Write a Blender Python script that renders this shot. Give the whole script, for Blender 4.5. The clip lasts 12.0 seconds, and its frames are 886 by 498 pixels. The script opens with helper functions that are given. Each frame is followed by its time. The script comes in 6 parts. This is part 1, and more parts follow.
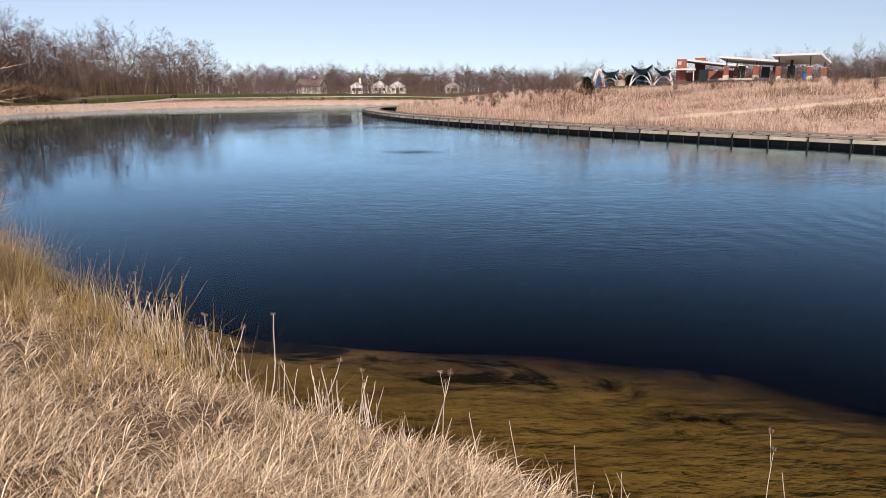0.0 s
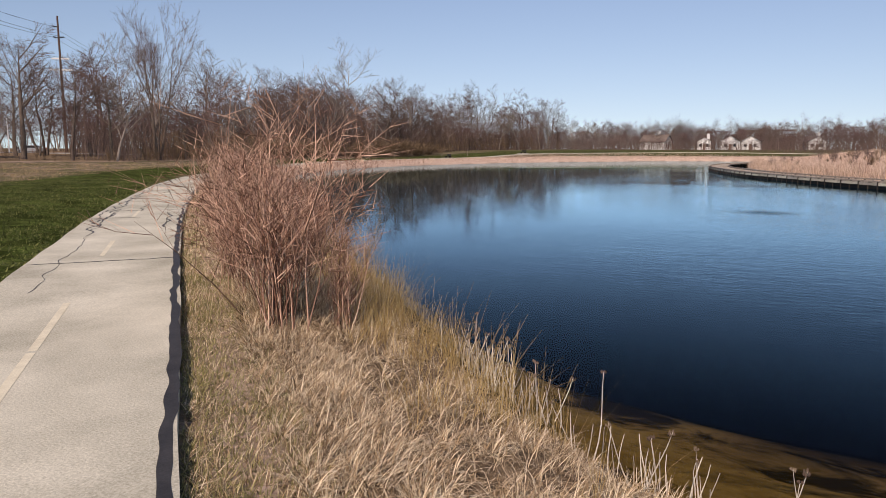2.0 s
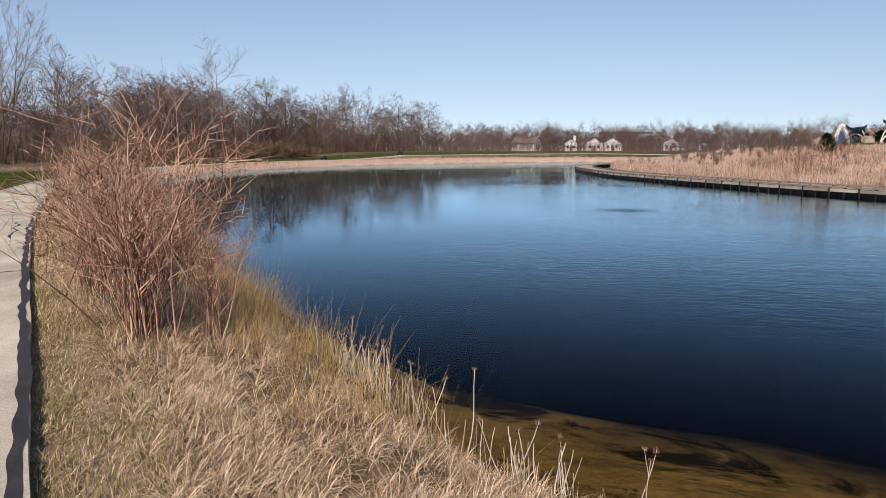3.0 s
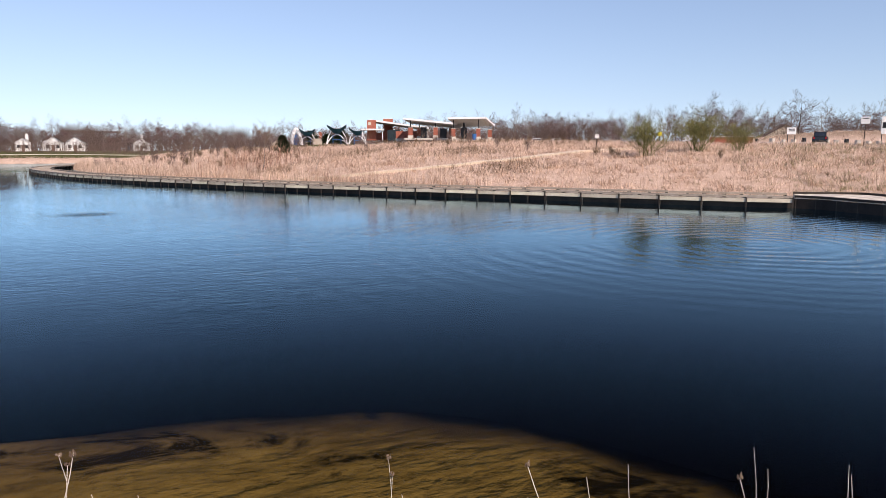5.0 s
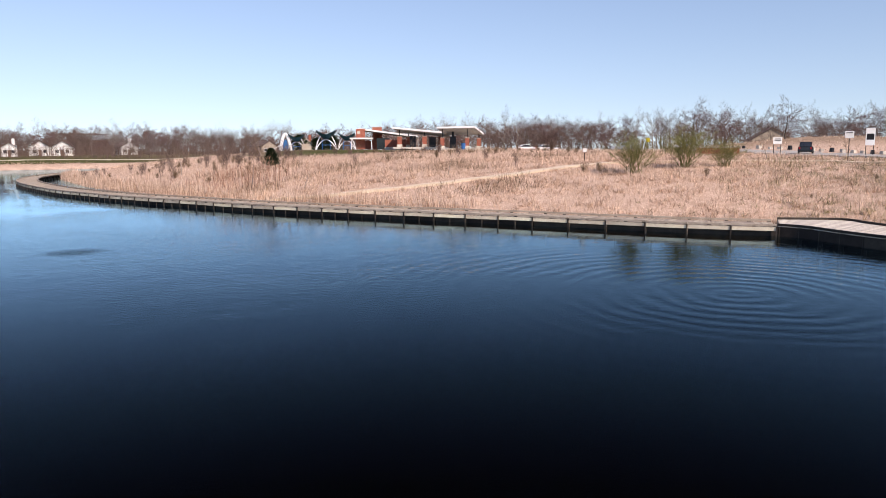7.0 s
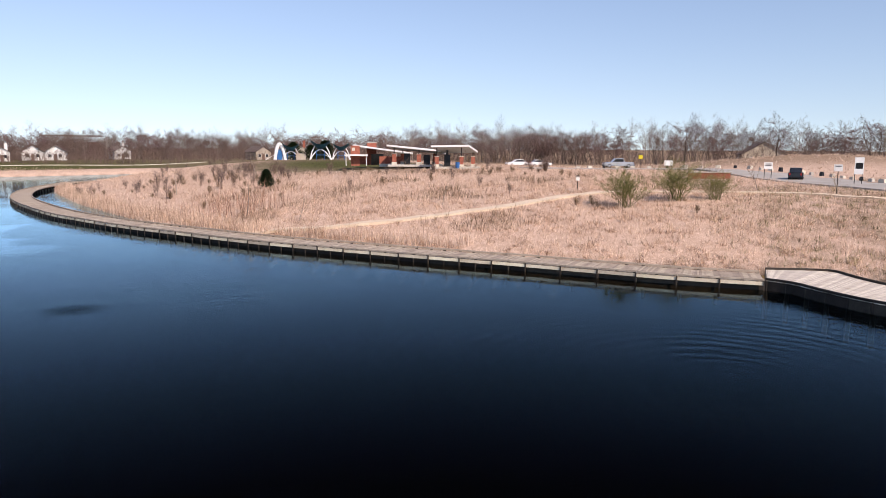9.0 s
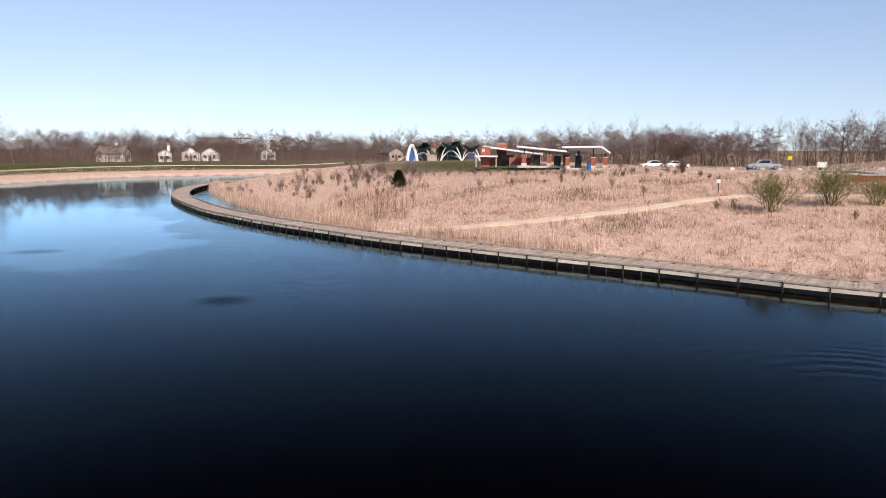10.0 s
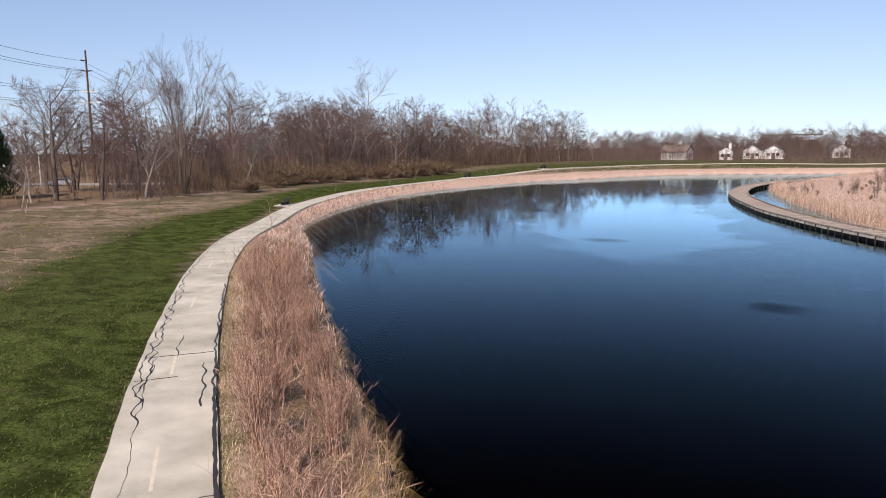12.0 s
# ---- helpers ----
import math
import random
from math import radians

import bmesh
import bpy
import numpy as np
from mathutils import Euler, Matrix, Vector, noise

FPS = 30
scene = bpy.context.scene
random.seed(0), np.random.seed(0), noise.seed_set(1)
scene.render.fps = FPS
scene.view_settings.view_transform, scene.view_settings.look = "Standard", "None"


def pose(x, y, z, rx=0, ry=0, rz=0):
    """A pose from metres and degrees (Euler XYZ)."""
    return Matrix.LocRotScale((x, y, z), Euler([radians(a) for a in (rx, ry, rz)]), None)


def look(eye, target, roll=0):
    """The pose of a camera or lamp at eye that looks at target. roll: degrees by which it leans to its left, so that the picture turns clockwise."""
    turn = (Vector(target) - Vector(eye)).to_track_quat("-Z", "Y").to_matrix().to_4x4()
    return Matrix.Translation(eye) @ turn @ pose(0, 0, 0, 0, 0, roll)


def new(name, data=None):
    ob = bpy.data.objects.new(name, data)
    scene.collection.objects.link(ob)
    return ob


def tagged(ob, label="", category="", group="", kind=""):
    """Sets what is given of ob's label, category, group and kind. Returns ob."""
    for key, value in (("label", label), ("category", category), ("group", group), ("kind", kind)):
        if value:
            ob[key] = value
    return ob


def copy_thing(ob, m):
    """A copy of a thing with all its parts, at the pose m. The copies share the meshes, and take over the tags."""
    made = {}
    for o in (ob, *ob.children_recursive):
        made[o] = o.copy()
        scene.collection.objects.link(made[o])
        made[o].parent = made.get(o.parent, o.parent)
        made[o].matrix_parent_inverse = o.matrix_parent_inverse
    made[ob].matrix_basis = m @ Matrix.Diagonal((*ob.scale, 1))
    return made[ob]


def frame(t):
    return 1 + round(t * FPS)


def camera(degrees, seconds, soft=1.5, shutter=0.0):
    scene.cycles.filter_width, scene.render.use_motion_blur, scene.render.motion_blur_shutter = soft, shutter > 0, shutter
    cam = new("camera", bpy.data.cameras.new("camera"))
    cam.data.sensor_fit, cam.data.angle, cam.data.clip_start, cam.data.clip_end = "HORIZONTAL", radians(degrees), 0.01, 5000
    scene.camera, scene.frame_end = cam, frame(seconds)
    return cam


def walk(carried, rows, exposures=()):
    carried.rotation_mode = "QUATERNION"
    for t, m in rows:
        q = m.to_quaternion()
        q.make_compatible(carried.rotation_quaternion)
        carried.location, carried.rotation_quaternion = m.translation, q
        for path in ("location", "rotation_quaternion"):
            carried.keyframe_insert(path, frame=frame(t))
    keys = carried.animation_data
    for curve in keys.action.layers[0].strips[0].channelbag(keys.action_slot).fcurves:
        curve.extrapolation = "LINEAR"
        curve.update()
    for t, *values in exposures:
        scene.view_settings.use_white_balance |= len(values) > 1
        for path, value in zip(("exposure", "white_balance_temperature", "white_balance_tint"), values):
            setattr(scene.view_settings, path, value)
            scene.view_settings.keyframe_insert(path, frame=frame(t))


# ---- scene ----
# camera: a small drone that turns on the spot, then climbs
cam = camera(65.07, 12.0, soft=0.6)
PATH = [
    (0, (0.000, 0.000, 3.093), 0.231, -12.520, 0.01),
    (0.5, (0.003, 0.003, 3.096), 0.268, -11.707, -0.02),
    (1, (-0.004, 0.006, 3.091), 0.320, -8.088, -0.05),
    (1.5, (-0.097, 0.106, 3.061), 5.190, -7.991, -0.17),
    (2, (-0.111, 0.143, 3.081), 27.490, -8.110, 0.19),
    (2.5, (-0.080, 0.172, 3.075), 31.245, -8.121, 0.11),
    (3, (-0.002, 0.092, 3.115), 17.463, -7.956, 0.03),
    (3.5, (0.139, 0.013, 3.106), -6.555, -7.991, -0.03),
    (5.5, (0.761, -0.298, 3.081), -24.086, -7.920, 0.02),
    (6, (0.814, -0.246, 3.620), -24.167, -8.005, -0.21),
    (6.5, (0.811, -0.235, 4.250), -24.309, -8.048, -0.11),
    (7, (0.807, -0.301, 5.005), -24.407, -8.104, -0.21),
    (9, (0.673, -0.444, 8.201), -24.968, -8.241, 0.27),
    (9.5, (0.619, -0.357, 8.255), -21.909, -8.201, 0.26),
    (10, (0.596, -0.326, 8.236), -14.416, -8.208, 0.15),
    (10.5, (0.485, -0.211, 8.221), -3.878, -8.236, 0.05),
    (11, (0.328, -0.202, 8.242), 9.377, -8.295, 0.10),
    (11.5, (0.199, -0.360, 8.290), 22.060, -8.265, -0.47),
    (12, (0.354, -0.307, 8.317), 29.265, -8.201, -0.61),
]
EXPOSURES = [
    (0.0, 0.12, 7750, 24), (1.1, 0.0, 7500, 20), (2.1, -0.10, 7650, 24), (2.8, -0.10, 7650, 24), (3.3, 0.06, 7250, 19), (3.7, 0.06, 7250, 19),
    (5.3, 0.30, 7350, 24), (9.6, 0.28, 7400, 24), (10.5, 0.20, 7400, 24), (11.0, 0.12, 7300, 23), (12.0, 0.18, 7250, 24),
]
walk(cam, [(t, pose(x, y, z, 90 + pitch, 0, yaw) @ pose(0, 0, 0, 0, 0, roll)) for t, (x, y, z), yaw, pitch, roll in PATH], EXPOSURES)

# daylight
SUN_EL, SUN_AZ = radians(42), radians(169)
world = bpy.data.worlds.new("sky")
scene.world = world
world.use_nodes = True
sky = world.node_tree.nodes.new("ShaderNodeTexSky")
sky.sky_type, sky.sun_disc, sky.sun_elevation, sky.sun_rotation = "NISHITA", False, SUN_EL, SUN_AZ
sky.air_density, sky.dust_density, sky.ozone_density = 1.0, 0.0, 4.2
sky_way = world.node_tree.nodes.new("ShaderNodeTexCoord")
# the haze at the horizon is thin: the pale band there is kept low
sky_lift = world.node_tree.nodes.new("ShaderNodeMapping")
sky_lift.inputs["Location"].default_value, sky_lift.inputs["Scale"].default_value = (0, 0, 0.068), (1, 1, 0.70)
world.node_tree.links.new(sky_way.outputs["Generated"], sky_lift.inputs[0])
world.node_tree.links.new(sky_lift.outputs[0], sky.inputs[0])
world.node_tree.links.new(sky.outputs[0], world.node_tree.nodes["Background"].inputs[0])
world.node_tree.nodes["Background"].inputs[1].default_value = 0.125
sun = new("sun", bpy.data.lights.new("sun", "SUN"))
sun.data.energy, sun.data.angle, sun.data.color = 4.4, radians(0.55), (1.0, 0.95, 0.87)
toward = Vector((math.sin(SUN_AZ) * math.cos(SUN_EL), math.cos(SUN_AZ) * math.cos(SUN_EL), math.sin(SUN_EL)))
sun.matrix_basis = look(toward * 400, (0, 0, 0))

# ---- materials ----
def shader(name):
    """A new node material: its tree, a quick way to add nodes, and its Principled node."""
    m = bpy.data.materials.new(name)
    m.use_nodes = True
    tree = m.node_tree
    body = tree.nodes["Principled BSDF"]

    def add(kind, links=(), operation="", blend_type="", layer_name="", **values):
        n = tree.nodes.new(kind)
        if operation:
            n.operation = operation
        if blend_type:
            n.data_type, n.blend_type = "RGBA", blend_type
        if layer_name:
            n.layer_name = layer_name
        for key, value in values.items():
            n.inputs[key[2:].replace("_", " ")].default_value = value
        for source, target in links:
            tree.links.new(source, n.inputs[target])
        return n
    return m, tree, add, body


def blend(add, fac, a, b, mode="MIX"):
    """A colour mix; fac, a and b are sockets or values."""
    n = add("ShaderNodeMix", blend_type=mode)
    for socket, value in ((n.inputs[0], fac), (n.inputs[6], a), (n.inputs[7], b)):
        if isinstance(value, bpy.types.NodeSocket):
            n.id_data.links.new(value, socket)
        else:
            socket.default_value = (*value, 1) if isinstance(value, tuple) else value
    return n.outputs[2]


def ramp(add, fac, *stops):
    n = add("ShaderNodeValToRGB", [(fac, 0)])
    while len(n.color_ramp.elements) < len(stops):
        n.color_ramp.elements.new(0.5)
    for e, (at, c) in zip(n.color_ramp.elements, stops):
        e.position, e.color = at, (*c, 1) if isinstance(c, tuple) else (c, c, c, 1)
    return n.outputs[0]


def surface(name, dark, light, scale=3.0, fine=40.0, rough=0.8, bump=0.25, metal=0.0, vary="", amount=0.35, stretch=(1, 1, 1), depth=0.01, spec=0.3):
    """A worn surface: two colours in two grains, a fine relief, and a shift of tone from piece to piece."""
    m, tree, add, body = shader(name)
    where = add("ShaderNodeTexCoord")
    spot = add("ShaderNodeMapping", [(where.outputs["Object"], 0)], i_Scale=stretch)
    n1 = add("ShaderNodeTexNoise", [(spot.outputs[0], 0)], i_Scale=scale, i_Detail=5.0, i_Roughness=0.6)
    n2 = add("ShaderNodeTexNoise", [(spot.outputs[0], 0)], i_Scale=fine, i_Detail=4.0, i_Roughness=0.65)
    both = add("ShaderNodeMath", [(n1.outputs[0], 0), (n2.outputs[0], 1)], operation="ADD")
    half = add("ShaderNodeMath", [(both.outputs[0], 0)], operation="MULTIPLY")
    half.inputs[1].default_value = 0.5
    colour = ramp(add, half.outputs[0], (0.36, dark), (0.64, light))
    if vary:
        rnd = add("ShaderNodeObjectInfo").outputs["Random"] if vary == "object" else add("ShaderNodeNewGeometry").outputs["Random Per Island"]
        span = add("ShaderNodeMapRange", [(rnd, 0)])
        span.inputs[3].default_value, span.inputs[4].default_value = 1 - amount, 1 + amount
        hue = add("ShaderNodeMapRange", [(rnd, 0)])
        hue.inputs[3].default_value, hue.inputs[4].default_value = 0.49, 0.512
        tone = add("ShaderNodeHueSaturation", [(colour, "Color"), (span.outputs[0], "Value"), (hue.outputs[0], "Hue")])
        colour = tone.outputs[0]
    tree.links.new(colour, body.inputs["Base Color"])
    body.inputs["Roughness"].default_value, body.inputs["Metallic"].default_value = rough, metal
    body.inputs["Specular IOR Level"].default_value = spec
    if bump:
        b = add("ShaderNodeBump", [(half.outputs[0], "Height")], i_Strength=bump, i_Distance=depth)
        tree.links.new(b.outputs[0], body.inputs["Normal"])
    return m


def leafy(name, dark, light, rough=0.75, through_light=0.25, low=None):
    """Blades, stems and leaves: each one has a tone of its own, and light comes through it."""
    m, tree, add, body = shader(name)
    rnd = add("ShaderNodeNewGeometry").outputs["Random Per Island"]
    where = add("ShaderNodeTexCoord")
    n1 = add("ShaderNodeTexNoise", [(where.outputs["Object"], 0)], i_Scale=0.35, i_Detail=3.0)
    mixed = add("ShaderNodeMath", [(rnd, 0), (n1.outputs[0], 1)], operation="ADD")
    half = add("ShaderNodeMath", [(mixed.outputs[0], 0)], operation="MULTIPLY")
    half.inputs[1].default_value = 0.5
    colour = ramp(add, half.outputs[0], (0.2, dark), (0.75, light)) if low is None else ramp(add, half.outputs[0], (0.22, low), (0.42, dark), (0.68, light))
    tree.links.new(colour, body.inputs["Base Color"])
    body.inputs["Roughness"].default_value, body.inputs["Specular IOR Level"].default_value = rough, 0.2
    if through_light:
        thin = add("ShaderNodeBsdfTranslucent", [(colour, 0)])
        mix = add("ShaderNodeMixShader", [(body.outputs[0], 1), (thin.outputs[0], 2)])
        mix.inputs[0].default_value = through_light
        tree.links.new(mix.outputs[0], tree.nodes["Material Output"].inputs[0])
    return m


def ground_material():
    """Lawn, dry grass, leaf litter and pond mud, by the zones stored on the sheet."""
    m, tree, add, body = shader("ground")
    zone = add("ShaderNodeVertexColor", layer_name="zone")
    split = add("ShaderNodeSeparateColor", [(zone.outputs[0], 0)])
    where = add("ShaderNodeTexCoord").outputs["Object"]
    big = add("ShaderNodeTexNoise", [(where, 0)], i_Scale=0.12, i_Detail=4.0, i_Roughness=0.6).outputs[0]
    mid = add("ShaderNodeTexNoise", [(where, 0)], i_Scale=1.4, i_Detail=6.0, i_Roughness=0.7).outputs[0]
    fine = add("ShaderNodeTexNoise", [(where, 0)], i_Scale=8.0, i_Detail=8.0, i_Roughness=0.78).outputs[0]
    wide = add("ShaderNodeMapping", [(where, 0)], i_Scale=(0.7, 1.0, 1.0), i_Rotation=(0, 0, 0.8))
    weed = add("ShaderNodeTexNoise", [(wide.outputs[0], 0)], i_Scale=0.85, i_Detail=7.0, i_Roughness=0.68, i_Distortion=0.7).outputs[0]
    lawn = blend(add, ramp(add, fine, (0.40, 0.0), (0.61, 1.0)), (0.012, 0.022, 0.005), (0.125, 0.165, 0.042))
    lawn = blend(add, ramp(add, mid, (0.46, 0.0), (0.70, 0.8)), lawn, (0.105, 0.115, 0.038))
    lawn = blend(add, ramp(add, big, (0.45, 0.0), (0.75, 0.4)), lawn, (0.026, 0.042, 0.010))
    lawn = blend(add, ramp(add, weed, (0.40, 0.8), (0.60, 0.0)), lawn, (0.014, 0.020, 0.005))
    dry = blend(add, ramp(add, fine, (0.34, 0.0), (0.62, 1.0)), (0.26, 0.175, 0.125), (0.73, 0.54, 0.43))
    dry = blend(add, ramp(add, mid, (0.44, 0.0), (0.70, 0.75)), dry, (0.36, 0.245, 0.175))
    litter = blend(add, ramp(add, fine, (0.38, 0.0), (0.62, 1.0)), (0.045, 0.032, 0.020), (0.26, 0.18, 0.105))
    mud = blend(add, ramp(add, mid, (0.35, 0.0), (0.65, 1.0)), (0.21, 0.150, 0.060), (0.36, 0.265, 0.115))
    mud = blend(add, ramp(add, fine, (0.52, 0.0), (0.68, 0.7)), mud, (0.07, 0.048, 0.020))
    low = add("ShaderNodeSeparateXYZ", [(where, 0)]).outputs[2]
    # dark weed grows thickest along the drop-off, and in the wet margin
    drop = ramp(add, add("ShaderNodeMapRange", [(low, 0)], i_From_Min=-0.65, i_From_Max=0.1).outputs[0], (0.0, 0.04), (0.30, 0.06), (0.47, 0.10), (0.60, 0.07), (0.72, 0.0), (0.82, 0.0))
    thick = add("ShaderNodeMath", [(weed, 0), (drop, 1)], operation="ADD").outputs[0]
    mud = blend(add, ramp(add, thick, (0.58, 0.0), (0.67, 0.93)), mud, (0.012, 0.010, 0.007))
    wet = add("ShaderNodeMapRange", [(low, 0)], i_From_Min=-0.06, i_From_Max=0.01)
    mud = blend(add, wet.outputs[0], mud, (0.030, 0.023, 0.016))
    # mud colour fades to near black with depth, for light the water would absorb
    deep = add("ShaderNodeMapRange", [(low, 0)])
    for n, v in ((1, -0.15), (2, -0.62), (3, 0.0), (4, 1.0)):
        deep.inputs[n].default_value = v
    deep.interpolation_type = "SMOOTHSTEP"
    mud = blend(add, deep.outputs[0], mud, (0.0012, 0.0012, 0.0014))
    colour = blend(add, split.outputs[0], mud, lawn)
    colour = blend(add, split.outputs[1], colour, dry)
    colour = blend(add, split.outputs[2], colour, litter)
    # where lawn and dry grass meet they mix in patches
    thin = add("ShaderNodeMath", [(split.outputs[0], 0)], operation="PINGPONG")
    thin.inputs[1].default_value = 0.5
    patchy = add("ShaderNodeMath", [(thin.outputs[0], 0), (ramp(add, weed, (0.44, 0.0), (0.60, 1.9)), 1)], operation="MULTIPLY")
    patchy.use_clamp = True
    colour = blend(add, patchy.outputs[0], colour, (0.045, 0.052, 0.018))
    tree.links.new(colour, body.inputs["Base Color"])
    body.inputs["Roughness"].default_value, body.inputs["Specular IOR Level"].default_value = 0.95, 0.0
    b = add("ShaderNodeBump", [(fine, "Height")], i_Strength=0.6, i_Distance=0.06)
    tree.links.new(b.outputs[0], body.inputs["Normal"])
    return m


def water_material():
    """Clear brown pond water: sky on it, the bed through it; calm patches and rippled ones."""
    m, tree, add, body = shader("pond water")
    tree.nodes.remove(body)
    where = add("ShaderNodeTexCoord").outputs["Object"]
    turned = add("ShaderNodeMapping", [(where, 0)], i_Scale=(0.75, 1.7, 1), i_Rotation=(0, 0, radians(-12)))
    small = add("ShaderNodeTexNoise", [(turned.outputs[0], 0)], i_Scale=2.6, i_Detail=4.0, i_Roughness=0.55).outputs[0]
    swell = add("ShaderNodeTexNoise", [(turned.outputs[0], 0)], i_Scale=0.55, i_Detail=2.0).outputs[0]
    patch = add("ShaderNodeTexNoise", [(where, 0)], i_Scale=0.035, i_Detail=3.0, i_Distortion=0.6).outputs[0]
    wind = ramp(add, patch, (0.42, 0.25), (0.56, 1.0))
    # sheltered and calm under the wooded bank
    lee = add("ShaderNodeMapRange", [(add("ShaderNodeSeparateXYZ", [(where, 0)]).outputs[0], 0)])
    for n, v in ((1, -26.0), (2, 4.0), (3, 0.13), (4, 1.0)):
        lee.inputs[n].default_value = v
    wind = add("ShaderNodeMath", [(wind, 0), (lee.outputs[0], 1)], operation="MULTIPLY").outputs[0]
    total = add("ShaderNodeMath", [(small, 0), (swell, 1)], operation="ADD")
    # rings of a spent wake, fading outward
    centred = add("ShaderNodeMapping", [(where, 0)])
    centred.inputs["Location"].default_value = (-20, -17, 0)
    rings = add("ShaderNodeTexWave", [(centred.outputs[0], 0)], i_Scale=0.36, i_Distortion=3.6, i_Detail=1.0)
    rings.wave_type, rings.rings_direction = "RINGS", "Z"
    away = add("ShaderNodeVectorMath", [(centred.outputs[0], 0)], operation="LENGTH")
    near = add("ShaderNodeMapRange", [(away.outputs["Value"], 0)])
    for n, v in ((1, 3.0), (2, 19.0), (3, 1.0), (4, 0.0)):
        near.inputs[n].default_value = v
    wake = add("ShaderNodeMath", [(rings.outputs["Fac"], 0), (near.outputs[0], 1)], operation="MULTIPLY")
    total = add("ShaderNodeMath", [(total.outputs[0], 0), (wake.outputs[0], 1)], operation="ADD")
    b = add("ShaderNodeBump", [(wind, "Strength"), (total.outputs[0], "Height")], i_Distance=0.012)
    gloss = add("ShaderNodeBsdfGlossy", [(b.outputs[0], "Normal")], i_Roughness=0.02)
    gloss.inputs[0].default_value = (0.60, 0.85, 1.0, 1)
    clear = add("ShaderNodeBsdfTransparent")
    clear.inputs[0].default_value = (0.80, 0.74, 0.58, 1)
    edge = add("ShaderNodeFresnel", [(b.outputs[0], "Normal")], i_IOR=1.33)
    # seen through a polarising filter, which takes the steeper reflections away
    kept = add("ShaderNodeMath", [(edge.outputs[0], 0)], operation="SUBTRACT")
    kept.inputs[1].default_value, kept.use_clamp = 0.048, True
    glare = add("ShaderNodeMath", [(kept.outputs[0], 0)], operation="POWER")
    glare.inputs[1].default_value = 1.8
    glare = add("ShaderNodeMath", [(glare.outputs[0], 0)], operation="MULTIPLY")
    glare.inputs[1].default_value, glare.use_clamp = 2.3, True
    # a pale slick of calm water, and three small dark cat's-paws on it
    warp = add("ShaderNodeTexNoise", [(where, 0)], i_Scale=0.09, i_Detail=3.0)
    bent = add("ShaderNodeVectorMath", [(warp.outputs["Color"], 0)], operation="SCALE", i_Scale=16.0)
    bent = add("ShaderNodeVectorMath", [(where, 0), (bent.outputs[0], 1)], operation="ADD").outputs[0]
    shine = None
    for (cx, cy), (ax, ay), turn, a, b, inner, outer, source in (((-22, 83), (11.5, 34), 19, 0.34, 0.0, 0.9, 1.02, bent), ((-17.3, 61), (2.4, 1.5), 0, -0.55, 0.0, 0.3, 1.1, where), ((-1.8, 38.6), (1.7, 1.5), 0, -0.55, 0.0, 0.3, 1.1, where), ((-33.7, 88), (3.0, 2.0), 0, -0.5, 0.0, 0.3, 1.1, where)):
        local = add("ShaderNodeMapping", [(source, 0)], i_Location=(cx + (8 if source is bent else 0), cy + (8 if source is bent else 0), 0), i_Rotation=(0, 0, radians(turn)), i_Scale=(ax, ay, 10000))
        local.vector_type = "TEXTURE"
        dist = add("ShaderNodeVectorMath", [(local.outputs[0], 0)], operation="LENGTH")
        spot_ = add("ShaderNodeMapRange", [(dist.outputs["Value"], 0)], i_From_Min=inner, i_From_Max=outer, i_To_Min=a, i_To_Max=b)
        shine = spot_.outputs[0] if shine is None else add("ShaderNodeMath", [(shine, 0), (spot_.outputs[0], 1)], operation="ADD").outputs[0]
    shine = add("ShaderNodeMath", [(shine, 0)], operation="ADD")
    shine.inputs[1].default_value = 1.0
    glare = add("ShaderNodeMath", [(glare.outputs[0], 0), (shine.outputs[0], 1)], operation="MULTIPLY")
    glare.use_clamp = True
    mix = add("ShaderNodeMixShader", [(glare.outputs[0], 0), (clear.outputs[0], 1), (gloss.outputs[0], 2)])
    tree.links.new(mix.outputs[0], tree.nodes["Material Output"].inputs[0])
    return m


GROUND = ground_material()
WATER = water_material()
ASPHALT = surface("pale worn asphalt", (0.30, 0.28, 0.21), (0.66, 0.615, 0.49), 0.6, 48, 0.9, 0.7, depth=0.015)
LOT = surface("car park asphalt", (0.27, 0.25, 0.225), (0.38, 0.355, 0.32), 0.3, 30, 0.9, 0.2)
GRAVEL = surface("crushed stone path", (0.50, 0.40, 0.29), (0.68, 0.56, 0.42), 0.6, 30, 0.95, 0.3)
TAR = surface("tar seal", (0.020, 0.018, 0.018), (0.05, 0.046, 0.044), 4, 60, 0.6, 0.3)
PAINT_LINE = surface("worn line paint", (0.54, 0.48, 0.35), (0.74, 0.67, 0.50), 4, 60, 0.8, 0.2)
TIMBER = surface("weathered deck timber", (0.22, 0.175, 0.135), (0.45, 0.375, 0.30), 1.5, 30, 0.85, 0.3, vary="island", amount=0.25)
PALE_TIMBER = surface("pale dry deck timber", (0.38, 0.335, 0.28), (0.62, 0.56, 0.485), 1.5, 30, 0.85, 0.3, vary="island", amount=0.2)
FASCIA = surface("sun bleached timber", (0.44, 0.37, 0.27), (0.72, 0.64, 0.50), 1.2, 25, 0.8, 0.3, vary="object", amount=0.25)
DARK_TIMBER = surface("dark brown timber", (0.018, 0.014, 0.012), (0.055, 0.043, 0.033), 2, 30, 0.75, 0.3, vary="object")
BARK = surface("grey brown bark", (0.055, 0.041, 0.032), (0.19, 0.145, 0.115), 2.0, 14, 0.9, 0.5, vary="object", amount=0.4, stretch=(1, 1, 0.3), depth=0.04)
